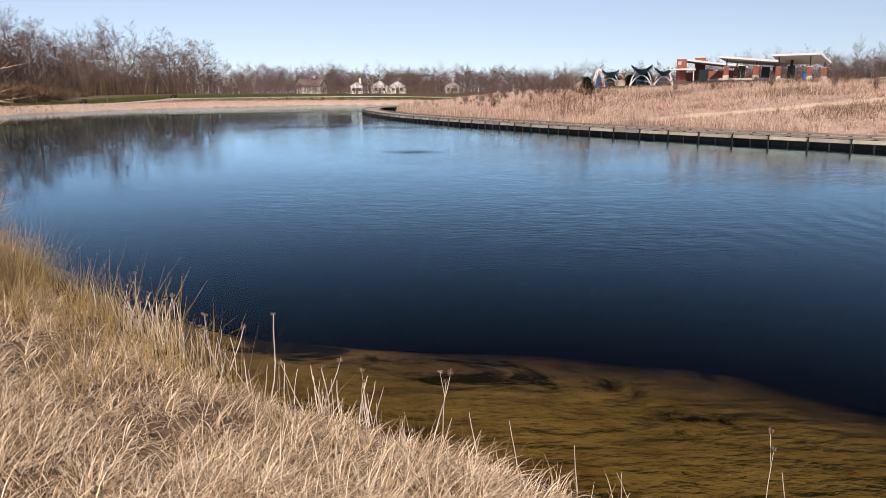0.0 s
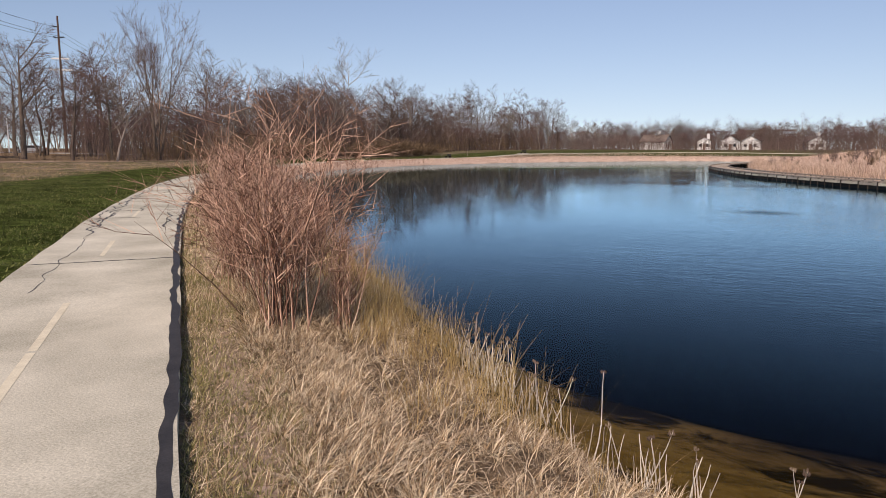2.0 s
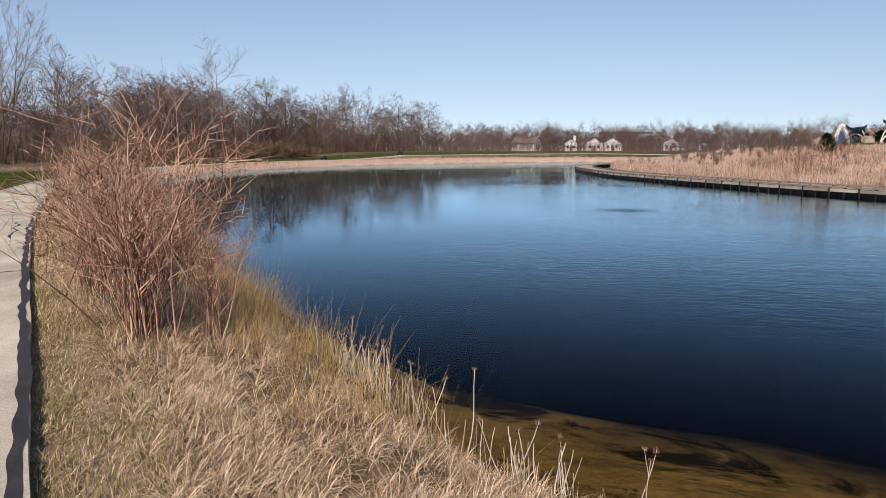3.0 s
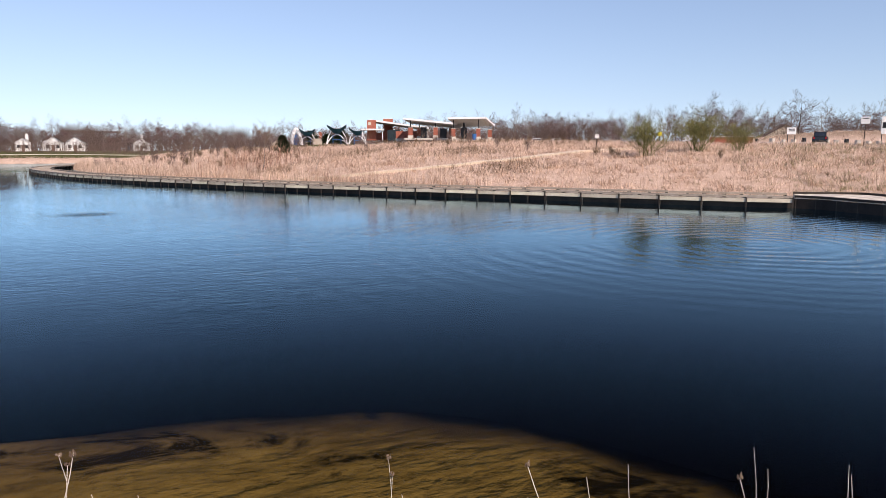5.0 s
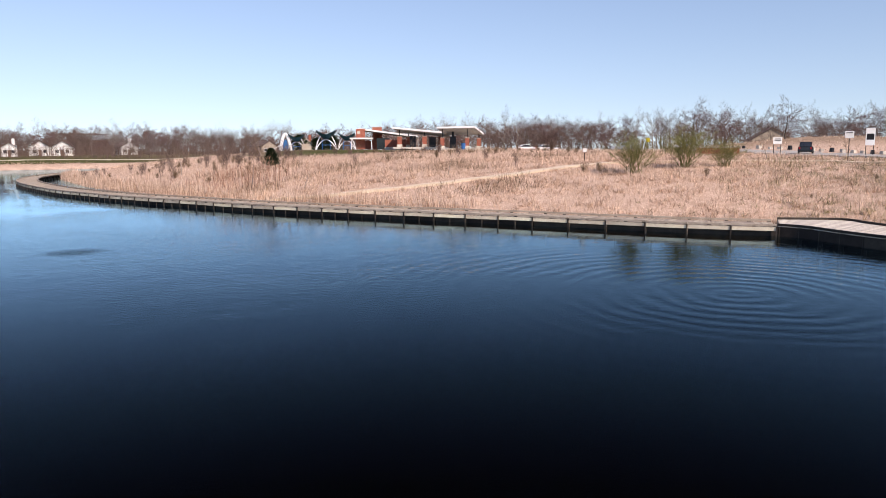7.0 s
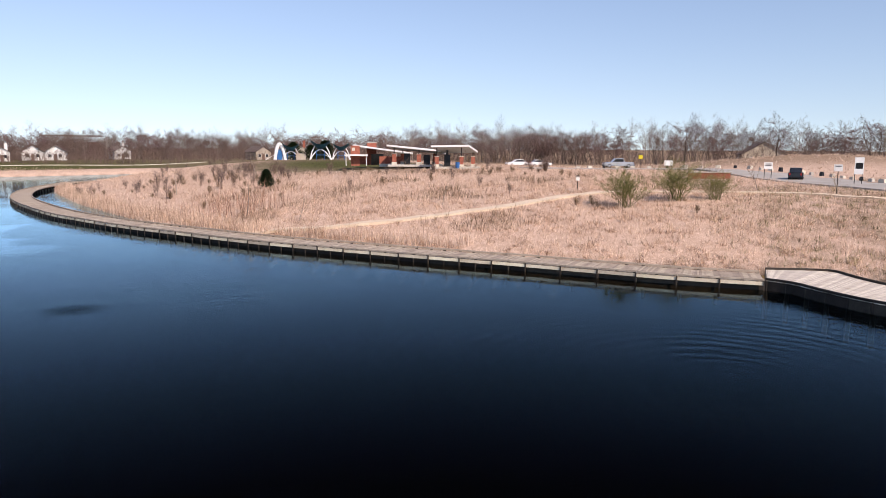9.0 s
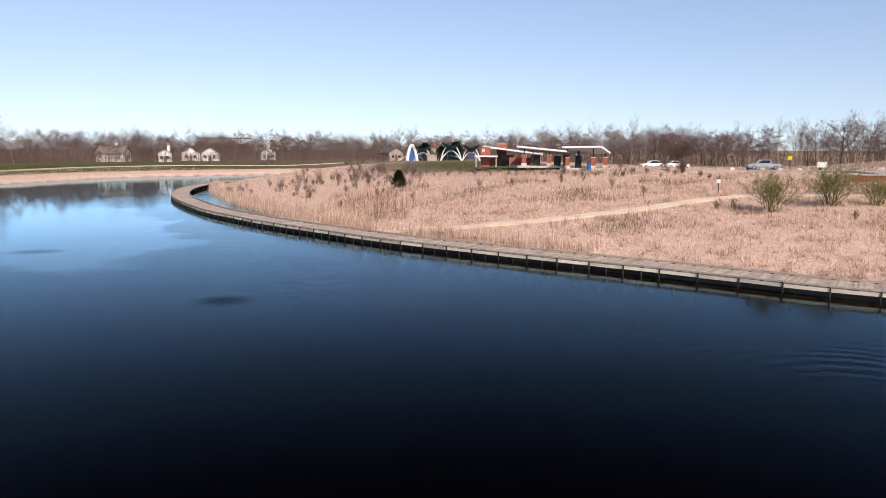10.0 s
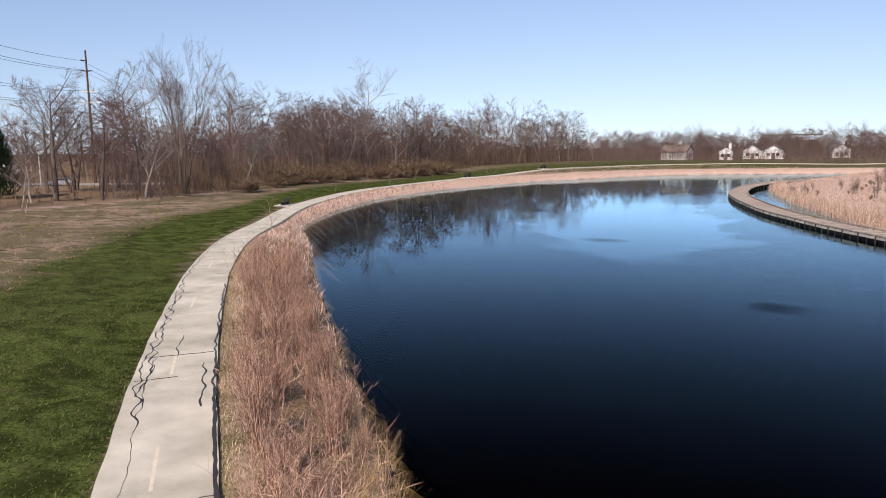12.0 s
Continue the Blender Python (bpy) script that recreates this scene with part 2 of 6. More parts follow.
PALE_BARK = surface("pale grey bark", (0.20, 0.165, 0.135), (0.44, 0.38, 0.32), 2.0, 14, 0.9, 0.4, vary="object", amount=0.3, stretch=(1, 1, 0.3), depth=0.03)
TWIG = leafy("brown twigs", (0.062, 0.043, 0.037), (0.20, 0.138, 0.114), through_light=0.0)
RED_TWIG = leafy("reddish budding twigs", (0.064, 0.037, 0.036), (0.20, 0.120, 0.108), through_light=0.0)
GREY_TWIG = leafy("grey twigs", (0.08, 0.068, 0.060), (0.26, 0.22, 0.19), through_light=0.0)
BRUSH = leafy("tan brush", (0.075, 0.05, 0.03), (0.25, 0.17, 0.105), through_light=0.0)
OLIVE = leafy("olive spring twigs", (0.085, 0.085, 0.03), (0.27, 0.26, 0.10), through_light=0.2)
WILLOW = leafy("red willow stems", (0.21, 0.105, 0.070), (0.66, 0.43, 0.31), through_light=0.0, low=(0.07, 0.036, 0.025))
WILLOW_BARK = surface("red brown stem bark", (0.10, 0.058, 0.036), (0.34, 0.22, 0.14), 6, 40, 0.8, 0.2, vary="island")
STRAW = leafy("pale straw", (0.40, 0.27, 0.15), (0.82, 0.67, 0.47), through_light=0.05, low=(0.07, 0.042, 0.024))
GOLD = leafy("golden grass", (0.22, 0.135, 0.05), (0.60, 0.43, 0.19), through_light=0.3)
MEADOW = leafy("meadow grass", (0.52, 0.36, 0.26), (0.88, 0.68, 0.525), through_light=0.3, low=(0.22, 0.135, 0.095))
ROUGH = leafy("olive brown old grass", (0.16, 0.13, 0.065), (0.46, 0.38, 0.22), through_light=0.2, low=(0.05, 0.042, 0.022))
VERGE = leafy("yellow green verge blades", (0.11, 0.105, 0.035), (0.44, 0.38, 0.17), through_light=0.3)
GREEN = leafy("lawn blades", (0.03, 0.042, 0.010), (0.19, 0.20, 0.062), through_light=0.3)
SHORE_STEM = leafy("tan shore willow stems", (0.22, 0.13, 0.065), (0.58, 0.40, 0.22), through_light=0.0)
STALK = surface("bleached stalk", (0.42, 0.35, 0.27), (0.72, 0.64, 0.53), 6, 50, 0.8, 0.2, vary="object")
SEED = surface("brown seed head", (0.07, 0.045, 0.03), (0.22, 0.15, 0.10), 30, 90, 0.9, 0.3, vary="object")
NEEDLE = leafy("evergreen needles", (0.014, 0.028, 0.012), (0.055, 0.085, 0.035), through_light=0.1)
BRICK = surface("red brick", (0.22, 0.06, 0.04), (0.40, 0.14, 0.09), 2, 14, 0.85, 0.3)
LIMESTONE = surface("pale limestone", (0.45, 0.41, 0.34), (0.66, 0.61, 0.52), 2, 20, 0.85, 0.3, vary="object", amount=0.2)
WHITE_METAL = surface("white roof metal", (0.66, 0.66, 0.66), (0.82, 0.82, 0.81), 0.7, 10, 0.45, 0.05)
SOFFIT = surface("grey soffit", (0.34, 0.33, 0.31), (0.46, 0.45, 0.43), 0.7, 10, 0.7, 0.05)
BLACK_METAL = surface("black steel", (0.012, 0.012, 0.013), (0.03, 0.03, 0.032), 3, 30, 0.4, 0.1, metal=0.4)
SAIL = surface("dark teal canvas", (0.008, 0.05, 0.07), (0.02, 0.10, 0.13), 1, 30, 0.7, 0.1)
PLASTIC_BLUE = surface("blue plastic", (0.02, 0.10, 0.26), (0.03, 0.16, 0.38), 1, 20, 0.4, 0.05)
SIDING = surface("white siding", (0.60, 0.59, 0.56), (0.80, 0.79, 0.76), 0.7, 12, 0.7, 0.1, vary="object", amount=0.15)
TAN_SIDING = surface("tan siding", (0.36, 0.30, 0.23), (0.52, 0.45, 0.36), 0.7, 12, 0.7, 0.1, vary="object", amount=0.2)
SHINGLE = surface("brown shingles", (0.09, 0.065, 0.055), (0.20, 0.15, 0.125), 0.8, 18, 0.9, 0.3, vary="object", amount=0.3)
DARK_GLASS = surface("dark window glass", (0.012, 0.015, 0.02), (0.03, 0.035, 0.042), 1, 5, 0.08, 0.0, spec=0.6)
BROWN_BLOCK = surface("brown office cladding", (0.13, 0.07, 0.05), (0.20, 0.12, 0.09), 0.2, 4, 0.8, 0.1)
SILVER = surface("silver car paint", (0.42, 0.45, 0.48), (0.52, 0.55, 0.58), 1, 30, 0.25, 0.0, metal=0.5)
BLACK_PAINT = surface("black car paint", (0.008, 0.008, 0.009), (0.016, 0.016, 0.018), 1, 30, 0.2, 0.0, spec=0.6)
WHITE_PAINT = surface("white car paint", (0.68, 0.68, 0.68), (0.80, 0.80, 0.79), 1, 30, 0.25, 0.0, spec=0.5)
RUBBER = surface("tyre rubber", (0.012, 0.012, 0.012), (0.028, 0.028, 0.028), 8, 60, 0.85, 0.2)
RIM = surface("alloy rim", (0.35, 0.35, 0.36), (0.5, 0.5, 0.5), 8, 60, 0.35, 0.0, metal=0.8)
RED_LENS = surface("red lamp lens", (0.30, 0.01, 0.01), (0.42, 0.02, 0.02), 8, 40, 0.25, 0.0)
YELLOW_SIGN = surface("yellow sign paint", (0.62, 0.50, 0.03), (0.72, 0.60, 0.05), 2, 30, 0.5, 0.0)
SIGN_WHITE = surface("white sign face", (0.70, 0.70, 0.68), (0.82, 0.82, 0.80), 2, 30, 0.5, 0.0)
POLE_WOOD = surface("creosoted pole wood", (0.065, 0.036, 0.027), (0.13, 0.08, 0.055), 2, 20, 0.85, 0.3, stretch=(1, 1, 0.2))
WIRE = surface("black cable", (0.02, 0.02, 0.022), (0.04, 0.04, 0.042), 3, 20, 0.6, 0.0)
CONCRETE = surface("pale concrete", (0.46, 0.42, 0.36), (0.60, 0.56, 0.49), 0.8, 30, 0.9, 0.2)
BIN_BLUE = surface("blue barrel", (0.02, 0.10, 0.28), (0.03, 0.15, 0.38), 2, 20, 0.5, 0.05)

# ---- the lie of the land ----
# shoreline of the pond, in three banks
WEST_SHORE = [(18, -9), (10, -3.4), (5, 1.3), (2.4, 3.8), (0.65, 5.05), (-1.3, 6.2), (-2.45, 7.0), (-3.6, 8.0), (-5.2, 9.8), (-9.3, 14.2), (-13.4, 18.2), (-18.5, 23.6), (-29, 35),
              (-39, 46.5), (-49, 57.5), (-58, 74), (-64.5, 91), (-67.5, 104), (-68.5, 118), (-68, 135), (-66, 150), (-63, 165)]
NORTH_SHORE = [(-59, 175), (-51, 192), (-45.5, 203), (-36.5, 214), (-25, 220.5), (-10, 226), (2, 231), (10, 233)]
EAST_SHORE = [(14, 228), (9, 216), (3, 202), (-2, 188), (-6, 173), (-9, 158), (-9.8, 146), (-8.2, 133), (-4.4, 112), (-1.8, 101), (1.9, 87), (4.9, 78.5),
              (8.0, 71), (12.6, 61.5), (18.4, 53), (24.4, 46.5), (29, 41), (34.3, 34.8), (39.5, 31), (42.6, 26), (43, 16), (43, 6), (38, -6), (28, -12)]


def spline(pts, n, closed=False):
    """A smooth line through the given points, n steps between each two."""
    p = np.array(pts, float)
    if closed:
        p = np.vstack([p[-1:], p, p[:2]])
    else:
        p = np.vstack([2 * p[:1] - p[1:2], p, 2 * p[-1:] - p[-2:-1]])
    u = np.linspace(0, 1, n, endpoint=False)[:, None]
    out = []
    for a, b, c, d in zip(p[:-3], p[1:-2], p[2:-1], p[3:]):
        out.append(0.5 * (2 * b + (c - a) * u + (2 * a - 5 * b + 4 * c - d) * u**2 + (3 * b - a - 3 * c + d) * u**3))
    return np.vstack(out if closed else out + [p[-2:-1]])


SHORE_LINE = spline(WEST_SHORE + NORTH_SHORE + EAST_SHORE, 6, True)
SHORE_KIND = np.repeat([0, 1, 2], [6 * len(WEST_SHORE), 6 * len(NORTH_SHORE), 6 * len(EAST_SHORE)])


def ease(a, b, x):
    u = np.clip((np.asarray(x, float) - a) / (b - a), 0, 1)
    return u * u * (3 - 2 * u)


def line_distance(x, y, line, closed=False):
    """The distance from points to a line."""
    a = line if closed else line[:-1]
    b = np.roll(line, -1, 0) if closed else line[1:]
    best = np.full(x.shape, 1e9)
    for (ax, ay), (bx, by) in zip(a, b):
        dx, dy = bx - ax, by - ay
        u = np.clip(((x - ax) * dx + (y - ay) * dy) / (dx * dx + dy * dy + 1e-9), 0, 1)
        best = np.minimum(best, (x - ax - u * dx) ** 2 + (y - ay - u * dy) ** 2)
    return np.sqrt(best)


def in_pond(x, y):
    """True where a point lies inside the shoreline."""
    inside = np.zeros(x.shape, bool)
    for (ax, ay), (bx, by) in zip(SHORE_LINE, np.roll(SHORE_LINE, -1, 0)):
        if ay != by:
            inside ^= ((ay > y) != (by > y)) & (x < (bx - ax) * (y - ay) / (by - ay) + ax)
    return inside


def exact_shore_distance(x, y):
    """Metres from the shore, below zero in the pond."""
    d = line_distance(x, y, SHORE_LINE, True)
    return np.where(in_pond(x, y), -d, d)


def exact_land_share(x, y):
    """How much of the west bank, the north bank and the east meadow is at a point."""
    w = np.zeros((3,) + x.shape)
    for (px, py), k in zip(SHORE_LINE[::3], SHORE_KIND[::3]):
        w[k] += 1 / ((x - px) ** 2 + (y - py) ** 2 + 4) ** 2
    return w / w.sum(0)


PATH_MID = spline([(22, -24), (12, -13.5), (4, -5.2), (-2.2, 0.1), (-5.3, 2.9), (-8.3, 5.6), (-12.4, 9.3), (-18.5, 14.9), (-26.3, 22.6), (-34.3, 31),
                   (-43, 41.6), (-51, 54), (-60.5, 69), (-68.5, 86), (-74.5, 104), (-77, 122), (-79, 145), (-78, 170), (-74, 195), (-66, 214), (-50, 236), (-20, 250), (30, 258)], 6)


LAWN_EDGE = spline([(-8, -30), (-22, -6), (-32, 9), (-39, 20), (-46, 28), (-53, 37), (-63, 51), (-67, 61), (-71, 69), (-79, 83), (-86, 96), (-90, 112), (-91, 130), (-91, 150),
                    (-90, 175), (-86, 200), (-76, 222)], 4)
WOOD_EDGE = spline([(-84, 20), (-86, 46), (-88, 62), (-90, 76), (-95, 92), (-101, 110), (-102, 124), (-98, 146), (-97, 175), (-98, 200), (-90, 228), (-72, 252)], 4)


def exact_side_of(x, y, line):
    """Metres to the left of a line that runs away from the camera."""
    best, out = np.full(x.shape, 1e18), np.zeros(x.shape)
    for (ax, ay), (bx, by) in zip(line[:-1], line[1:]):
        dx, dy = bx - ax, by - ay
        u = np.clip(((x - ax) * dx + (y - ay) * dy) / (dx * dx + dy * dy), 0, 1)
        d2 = (x - ax - u * dx) ** 2 + (y - ay - u * dy) ** 2
        left = np.sign(dx * (y - ay) - dy * (x - ax))
        near = d2 < best
        best, out = np.where(near, d2, best), np.where(near, left * np.sqrt(d2), out)
    return out


# the same values kept on a one-metre net, read by interpolation
NET_X, NET_Y = np.arange(-240.0, 241.0), np.arange(-60.0, 441.0)
net_x, net_y = np.meshgrid(NET_X, NET_Y)
SHORE_NET = exact_shore_distance(net_x, net_y)
SHARE_NET = exact_land_share(net_x, net_y)
SIDE_NET = {"path": exact_side_of(net_x, net_y, PATH_MID), "lawn": exact_side_of(net_x, net_y, LAWN_EDGE), "wood": exact_side_of(net_x, net_y, WOOD_EDGE)}


def read_net(net, x, y):
    u, v = np.clip(np.asarray(x, float) + 240, 0, 479.999), np.clip(np.asarray(y, float) + 60, 0, 499.999)
    i, j = u.astype(int), v.astype(int)
    u, v = u - i, v - j
    return (net[..., j, i] * (1 - u) + net[..., j, i + 1] * u) * (1 - v) + (net[..., j + 1, i] * (1 - u) + net[..., j + 1, i + 1] * u) * v


def shore_distance(x, y):
    return read_net(SHORE_NET, x, y)


def land_share(x, y):
    return read_net(SHARE_NET, x, y)


def side_of(x, y, line):
    """Metres to the left of the path, the lawn's edge or the wood's edge."""
    return read_net(SIDE_NET["path" if line is PATH_MID else "lawn" if line is LAWN_EDGE else "wood"], x, y)


def ground(x, y):
    """The height of the ground."""
    x, y = np.asarray(x, float), np.asarray(y, float)
    s = shore_distance(x, y)
    w, n, e = land_share(x, y)
    up = np.maximum(s, 0)
    land = w * (0.05 + 0.93 * (1 - np.exp(-up / 1.75)) + 0.9 * ease(14, 70, up)) + n * (0.15 + 1.2 * (1 - np.exp(-up / 2.5)) + 2.0 * ease(6, 45, up)) \
        + e * (0.15 + 5.1 * (1 - np.exp(-up / 23)) - 0.6 * ease(65, 115, up))
    bump = 0.05 * np.sin(x * 0.9 + 1.3 * np.sin(y * 0.5)) * np.sin(y * 0.8 + np.sin(x * 0.6)) * ease(0.5, 4, up) * ease(1.6, 4.0, np.abs(side_of(x, y, PATH_MID)))
    hill = 3.4 * np.exp(-(((x - 128) / 26) ** 2 + ((y - 92) / 30) ** 2)) + 0.7 * np.exp(-((x - 54) ** 2 + (y - 106) ** 2) / 500) + 0.9 * np.exp(-((x - 46) ** 2 + (y - 178) ** 2) / 900) - 0.15 * np.exp(-((x - 85) ** 2 + (y - 66) ** 2) / 420)
    out = np.maximum(-s, 0)
    near = np.exp(-((x - 2.1) ** 2 + (y - 5.3) ** 2) / 58)
    shelf = 0.25 + 2.0 * near + 0.25 * np.sin(x * 1.1 + 2 * np.sin(y * 0.7)) * np.sin(y * 1.3 + np.sin(x * 0.9))
    bed = -0.05 - 0.20 * np.clip(out / np.maximum(shelf, 0.1), 0, 1) ** 1.5 - (0.07 + 1.1 * (1 - near) ** 2) * np.maximum(out - shelf, 0)
    return np.where(s > 0, land + bump + hill, np.maximum(bed, -2.3)) 


# ---- building tools ----
class Soup:
    """Points and faces of one mesh in the making."""

    def __init__(self):
        self.v, self.f = [], []

    def add(self, verts, faces):
        n = len(self.v)
        self.v.extend(tuple(p) for p in verts)
        self.f.extend(tuple(i + n for i in f) for f in faces)
        return self

    def tube(self, pts, radii, sides=4, cap=True):
        """A tube along points, with a radius at each."""
        pts = [Vector(p) for p in pts]
        n, ring = len(self.v), []
        axis = Vector((0, 0, 1)) if abs((pts[-1] - pts[0]).normalized().z) < 0.8 else Vector((1, 0, 0))
        for i, (p, r) in enumerate(zip(pts, radii)):
            d = (pts[min(i + 1, len(pts) - 1)] - pts[max(i - 1, 0)]).normalized()
            a = d.cross(axis).normalized()
            b = d.cross(a)
            if sides == 1:
                w = 0.7 * (n % 9)
                e = r * 1.1 * (math.cos(w) * a + math.sin(w) * b)
                self.v += [tuple(p - e), tuple(p + e)]
                continue
            for k in range(sides):
                w = 2 * math.pi * k / sides
                self.v.append(tuple(p + r * (math.cos(w) * a + math.sin(w) * b)))
        if sides == 1:
            self.f += [(n + 2 * i, n + 2 * i + 1, n + 2 * i + 3, n + 2 * i + 2) for i in range(len(pts) - 1)]
            return self
        for i in range(len(pts) - 1):
            for k in range(sides):
                l = (k + 1) % sides
                self.f.append((n + i * sides + k, n + i * sides + l, n + (i + 1) * sides + l, n + (i + 1) * sides + k))
        if cap and sides > 3:
            self.f.append(tuple(n + k for k in range(sides))[::-1])
            self.f.append(tuple(n + (len(pts) - 1) * sides + k for k in range(sides)))
        return self

    def box(self, centre, size, turn=0.0, taper=1.0):
        """A box about a centre, turned about z (degrees), its top narrowed by taper."""
        (cx, cy, cz), (sx, sy, sz) = centre, size
        c, s = math.cos(radians(turn)), math.sin(radians(turn))
        out = []
        for z, k in ((-0.5, 1.0), (0.5, taper)):
            for x, y in ((-0.5, -0.5), (0.5, -0.5), (0.5, 0.5), (-0.5, 0.5)):
                u, w = x * sx * k, y * sy * k
                out.append((cx + c * u - s * w, cy + s * u + c * w, cz + z * sz))
        return self.add(out, [(3, 2, 1, 0), (4, 5, 6, 7), (0, 1, 5, 4), (1, 2, 6, 5), (2, 3, 7, 6), (3, 0, 4, 7)])

    def prism(self, outline, a, b, axis="y"):
        """An outline in x, z drawn out along y from a to b (or in x, y along z)."""
        n = len(outline)
        put = (lambda p, d: (p[0], d, p[1])) if axis == "y" else (lambda p, d: (p[0], p[1], d))
        return self.add([put(p, a) for p in outline] + [put(p, b) for p in outline],
                        [tuple(range(n)), tuple(range(2 * n - 1, n - 1, -1))] + [(i, i + n, (i + 1) % n + n, (i + 1) % n) for i in range(n)])

    def ribbon(self, left, right, base=None):
        """A strip between two lines of points; with base, a slab down to that depth."""
        n = len(left)
        if base is None:
            return self.add(list(left) + list(right), [(i, i + n, i + 1 + n, i + 1) for i in range(n - 1)])
        low = [(x, y, z - base) for x, y, z in list(left) + list(right)]
        m = 2 * n
        faces = []
        for i in range(n - 1):
            faces += [(i, i + n, i + 1 + n, i + 1), (i, i + 1, m + i + 1, m + i), (n + i, m + n + i, m + n + i + 1, n + i + 1)]
        faces += [(0, m, m + n, n), (n - 1, 2 * n - 1, m + 2 * n - 1, m + n - 1)]
        return self.add(list(left) + list(right) + low, faces)

    def mesh(self, name, material, smooth=False):
        me = bpy.data.meshes.new(name)
        me.from_pydata(self.v, [], self.f)
        me.materials.append(material)
        if smooth:
            me.polygons.foreach_set("use_smooth", [True] * len(me.polygons))
        me.update()
        bm = bmesh.new()
        bm.from_mesh(me)
        bmesh.ops.recalc_face_normals(bm, faces=bm.faces)
        bm.to_mesh(me)
        bm.free()
        return me


def array_mesh(name, verts, faces, material, smooth=False):
    """A large mesh from arrays of points and of faces with equal counts of corners."""
    me = bpy.data.meshes.new(name)
    verts, faces = np.asarray(verts, np.float32), np.asarray(faces, np.int32)
    me.vertices.add(len(verts))
    me.vertices.foreach_set("co", verts.ravel())
    me.loops.add(faces.size)
    me.loops.foreach_set("vertex_index", faces.ravel())
    me.polygons.add(len(faces))
    me.polygons.foreach_set("loop_start", np.arange(0, faces.size, faces.shape[1], dtype=np.int32))
    me.materials.append(material)
    me.update(calc_edges=True)
    me.polygons.foreach_set("use_smooth", np.full(len(faces), smooth))
    me.validate()
    return me


def part(name, soup, material, parent, label="", smooth=False):
    """One mesh under a thing or a part."""
    ob = new(name, soup if isinstance(soup, bpy.types.Mesh) else soup.mesh(name, material, smooth))
    ob.parent = parent
    return tagged(ob, label)


def thing(name, m, label, category, group=""):
    """An empty that holds a thing's parts."""
    ob = new(name)
    ob.empty_display_size = 0.2
    ob.matrix_basis = m
    return tagged(ob, label, category, group)


def setting(name, mesh, label, category):
    return tagged(new(name, mesh), label, category, kind="structure")


def spot(x, y, turn=0.0, size=1.0, sink=0.0):
    """A pose on the ground."""
    z = float(ground(np.array([x]), np.array([y]))[0])
    s = size if isinstance(size, tuple) else (size, size, size)
    return Matrix.LocRotScale((x, y, max(z, -1.0) - sink), Euler((0, 0, radians(turn))), s)


def blades(name, xy, z, height, width, material, lean=0.35, curl=0.6, steps=2, rng=None, head=None):
    """Many grass blades in one mesh: each a tapered, bent strip."""
    rng = rng or np.random.default_rng(5)
    n = len(xy)
    head = rng.uniform(0, 2 * np.pi, n) if head is None else head
    out = np.stack([np.cos(head), np.sin(head)], 1)
    side = np.stack([-np.sin(head + 0.6), np.cos(head + 0.6)], 1)
    tilt = np.abs(rng.normal(0, lean, n))
    bend = np.abs(rng.normal(0, curl, n)) if curl < 2 else curl * rng.uniform(0.35, 1.25, n)
    levels = np.linspace(0, 1, steps + 1)
    verts = np.zeros((n, steps + 1, 2, 3), np.float32)
    px, pz, prev = np.zeros(n), np.zeros(n), 0.0
    for i, u in enumerate(levels):
        a = tilt + bend * u
        px, pz = px + np.sin(a) * height * (u - prev), pz + np.cos(a) * height * (u - prev)
        prev = u
        w = width * (1 - 0.8 * u) / 2
        mid = xy + out * px[:, None]
        for k, sgn in enumerate((-1, 1)):
            verts[:, i, k, :2] = mid + side * (sgn * w)[:, None]
            verts[:, i, k, 2] = z + np.maximum(pz, 0.01)
    per = 2 * (steps + 1)
    base = (np.arange(n) * per)[:, None, None]
    quad = np.array([[2 * i, 2 * i + 1, 2 * i + 3, 2 * i + 2] for i in range(steps)])[None]
    return array_mesh(name, verts.reshape(-1, 3), (base + quad).reshape(-1, 4), material)


def scatter(rng, n, box, keep):
    """Random points in a box for which keep(x, y) is more than a random share."""
    xs, ys, have = [], [], 0
    while have < n:
        x, y = rng.uniform(box[0], box[1], 3 * n), rng.uniform(box[2], box[3], 3 * n)
        ok = keep(x, y) > rng.uniform(0, 1, 3 * n)
        xs.append(x[ok]), ys.append(y[ok])
        have += ok.sum()
    return np.stack([np.concatenate(xs)[:n], np.concatenate(ys)[:n]], 1)


def clumps(x, y, size, seed=0.0):
    """A smooth uneven pattern between 0 and 1."""
    a = np.sin(x / size + 1.7 * np.sin(y / size * 0.8 + seed)) * np.sin(y / size * 1.1 + 1.3 * np.sin(x / size * 0.7 + 2 * seed))
    b = np.sin(x / size * 2.7 + seed + 2 * np.sin(y / size * 1.9)) * np.sin(y / size * 2.3 - seed)
    return np.clip(0.5 + 0.35 * a + 0.25 * b, 0, 1)


def along(line, dist, offset=0.0):
    """A point on a line at some metres from its start, moved to its right by offset, and its heading."""
    step = np.hypot(*np.diff(line, axis=0).T)
    run = np.concatenate([[0], np.cumsum(step)])
    x, y = np.interp(dist, run, line[:, 0]), np.interp(dist, run, line[:, 1])
    e = 0.6
    dx = float(np.interp(dist + e, run, line[:, 0]) - np.interp(dist - e, run, line[:, 0]))
    dy = float(np.interp(dist + e, run, line[:, 1]) - np.interp(dist - e, run, line[:, 1]))
    n = math.hypot(dx, dy) or 1.0
    dx, dy = dx / n, dy / n
    return float(x + dy * offset), float(y - dx * offset), math.degrees(math.atan2(dy, dx))


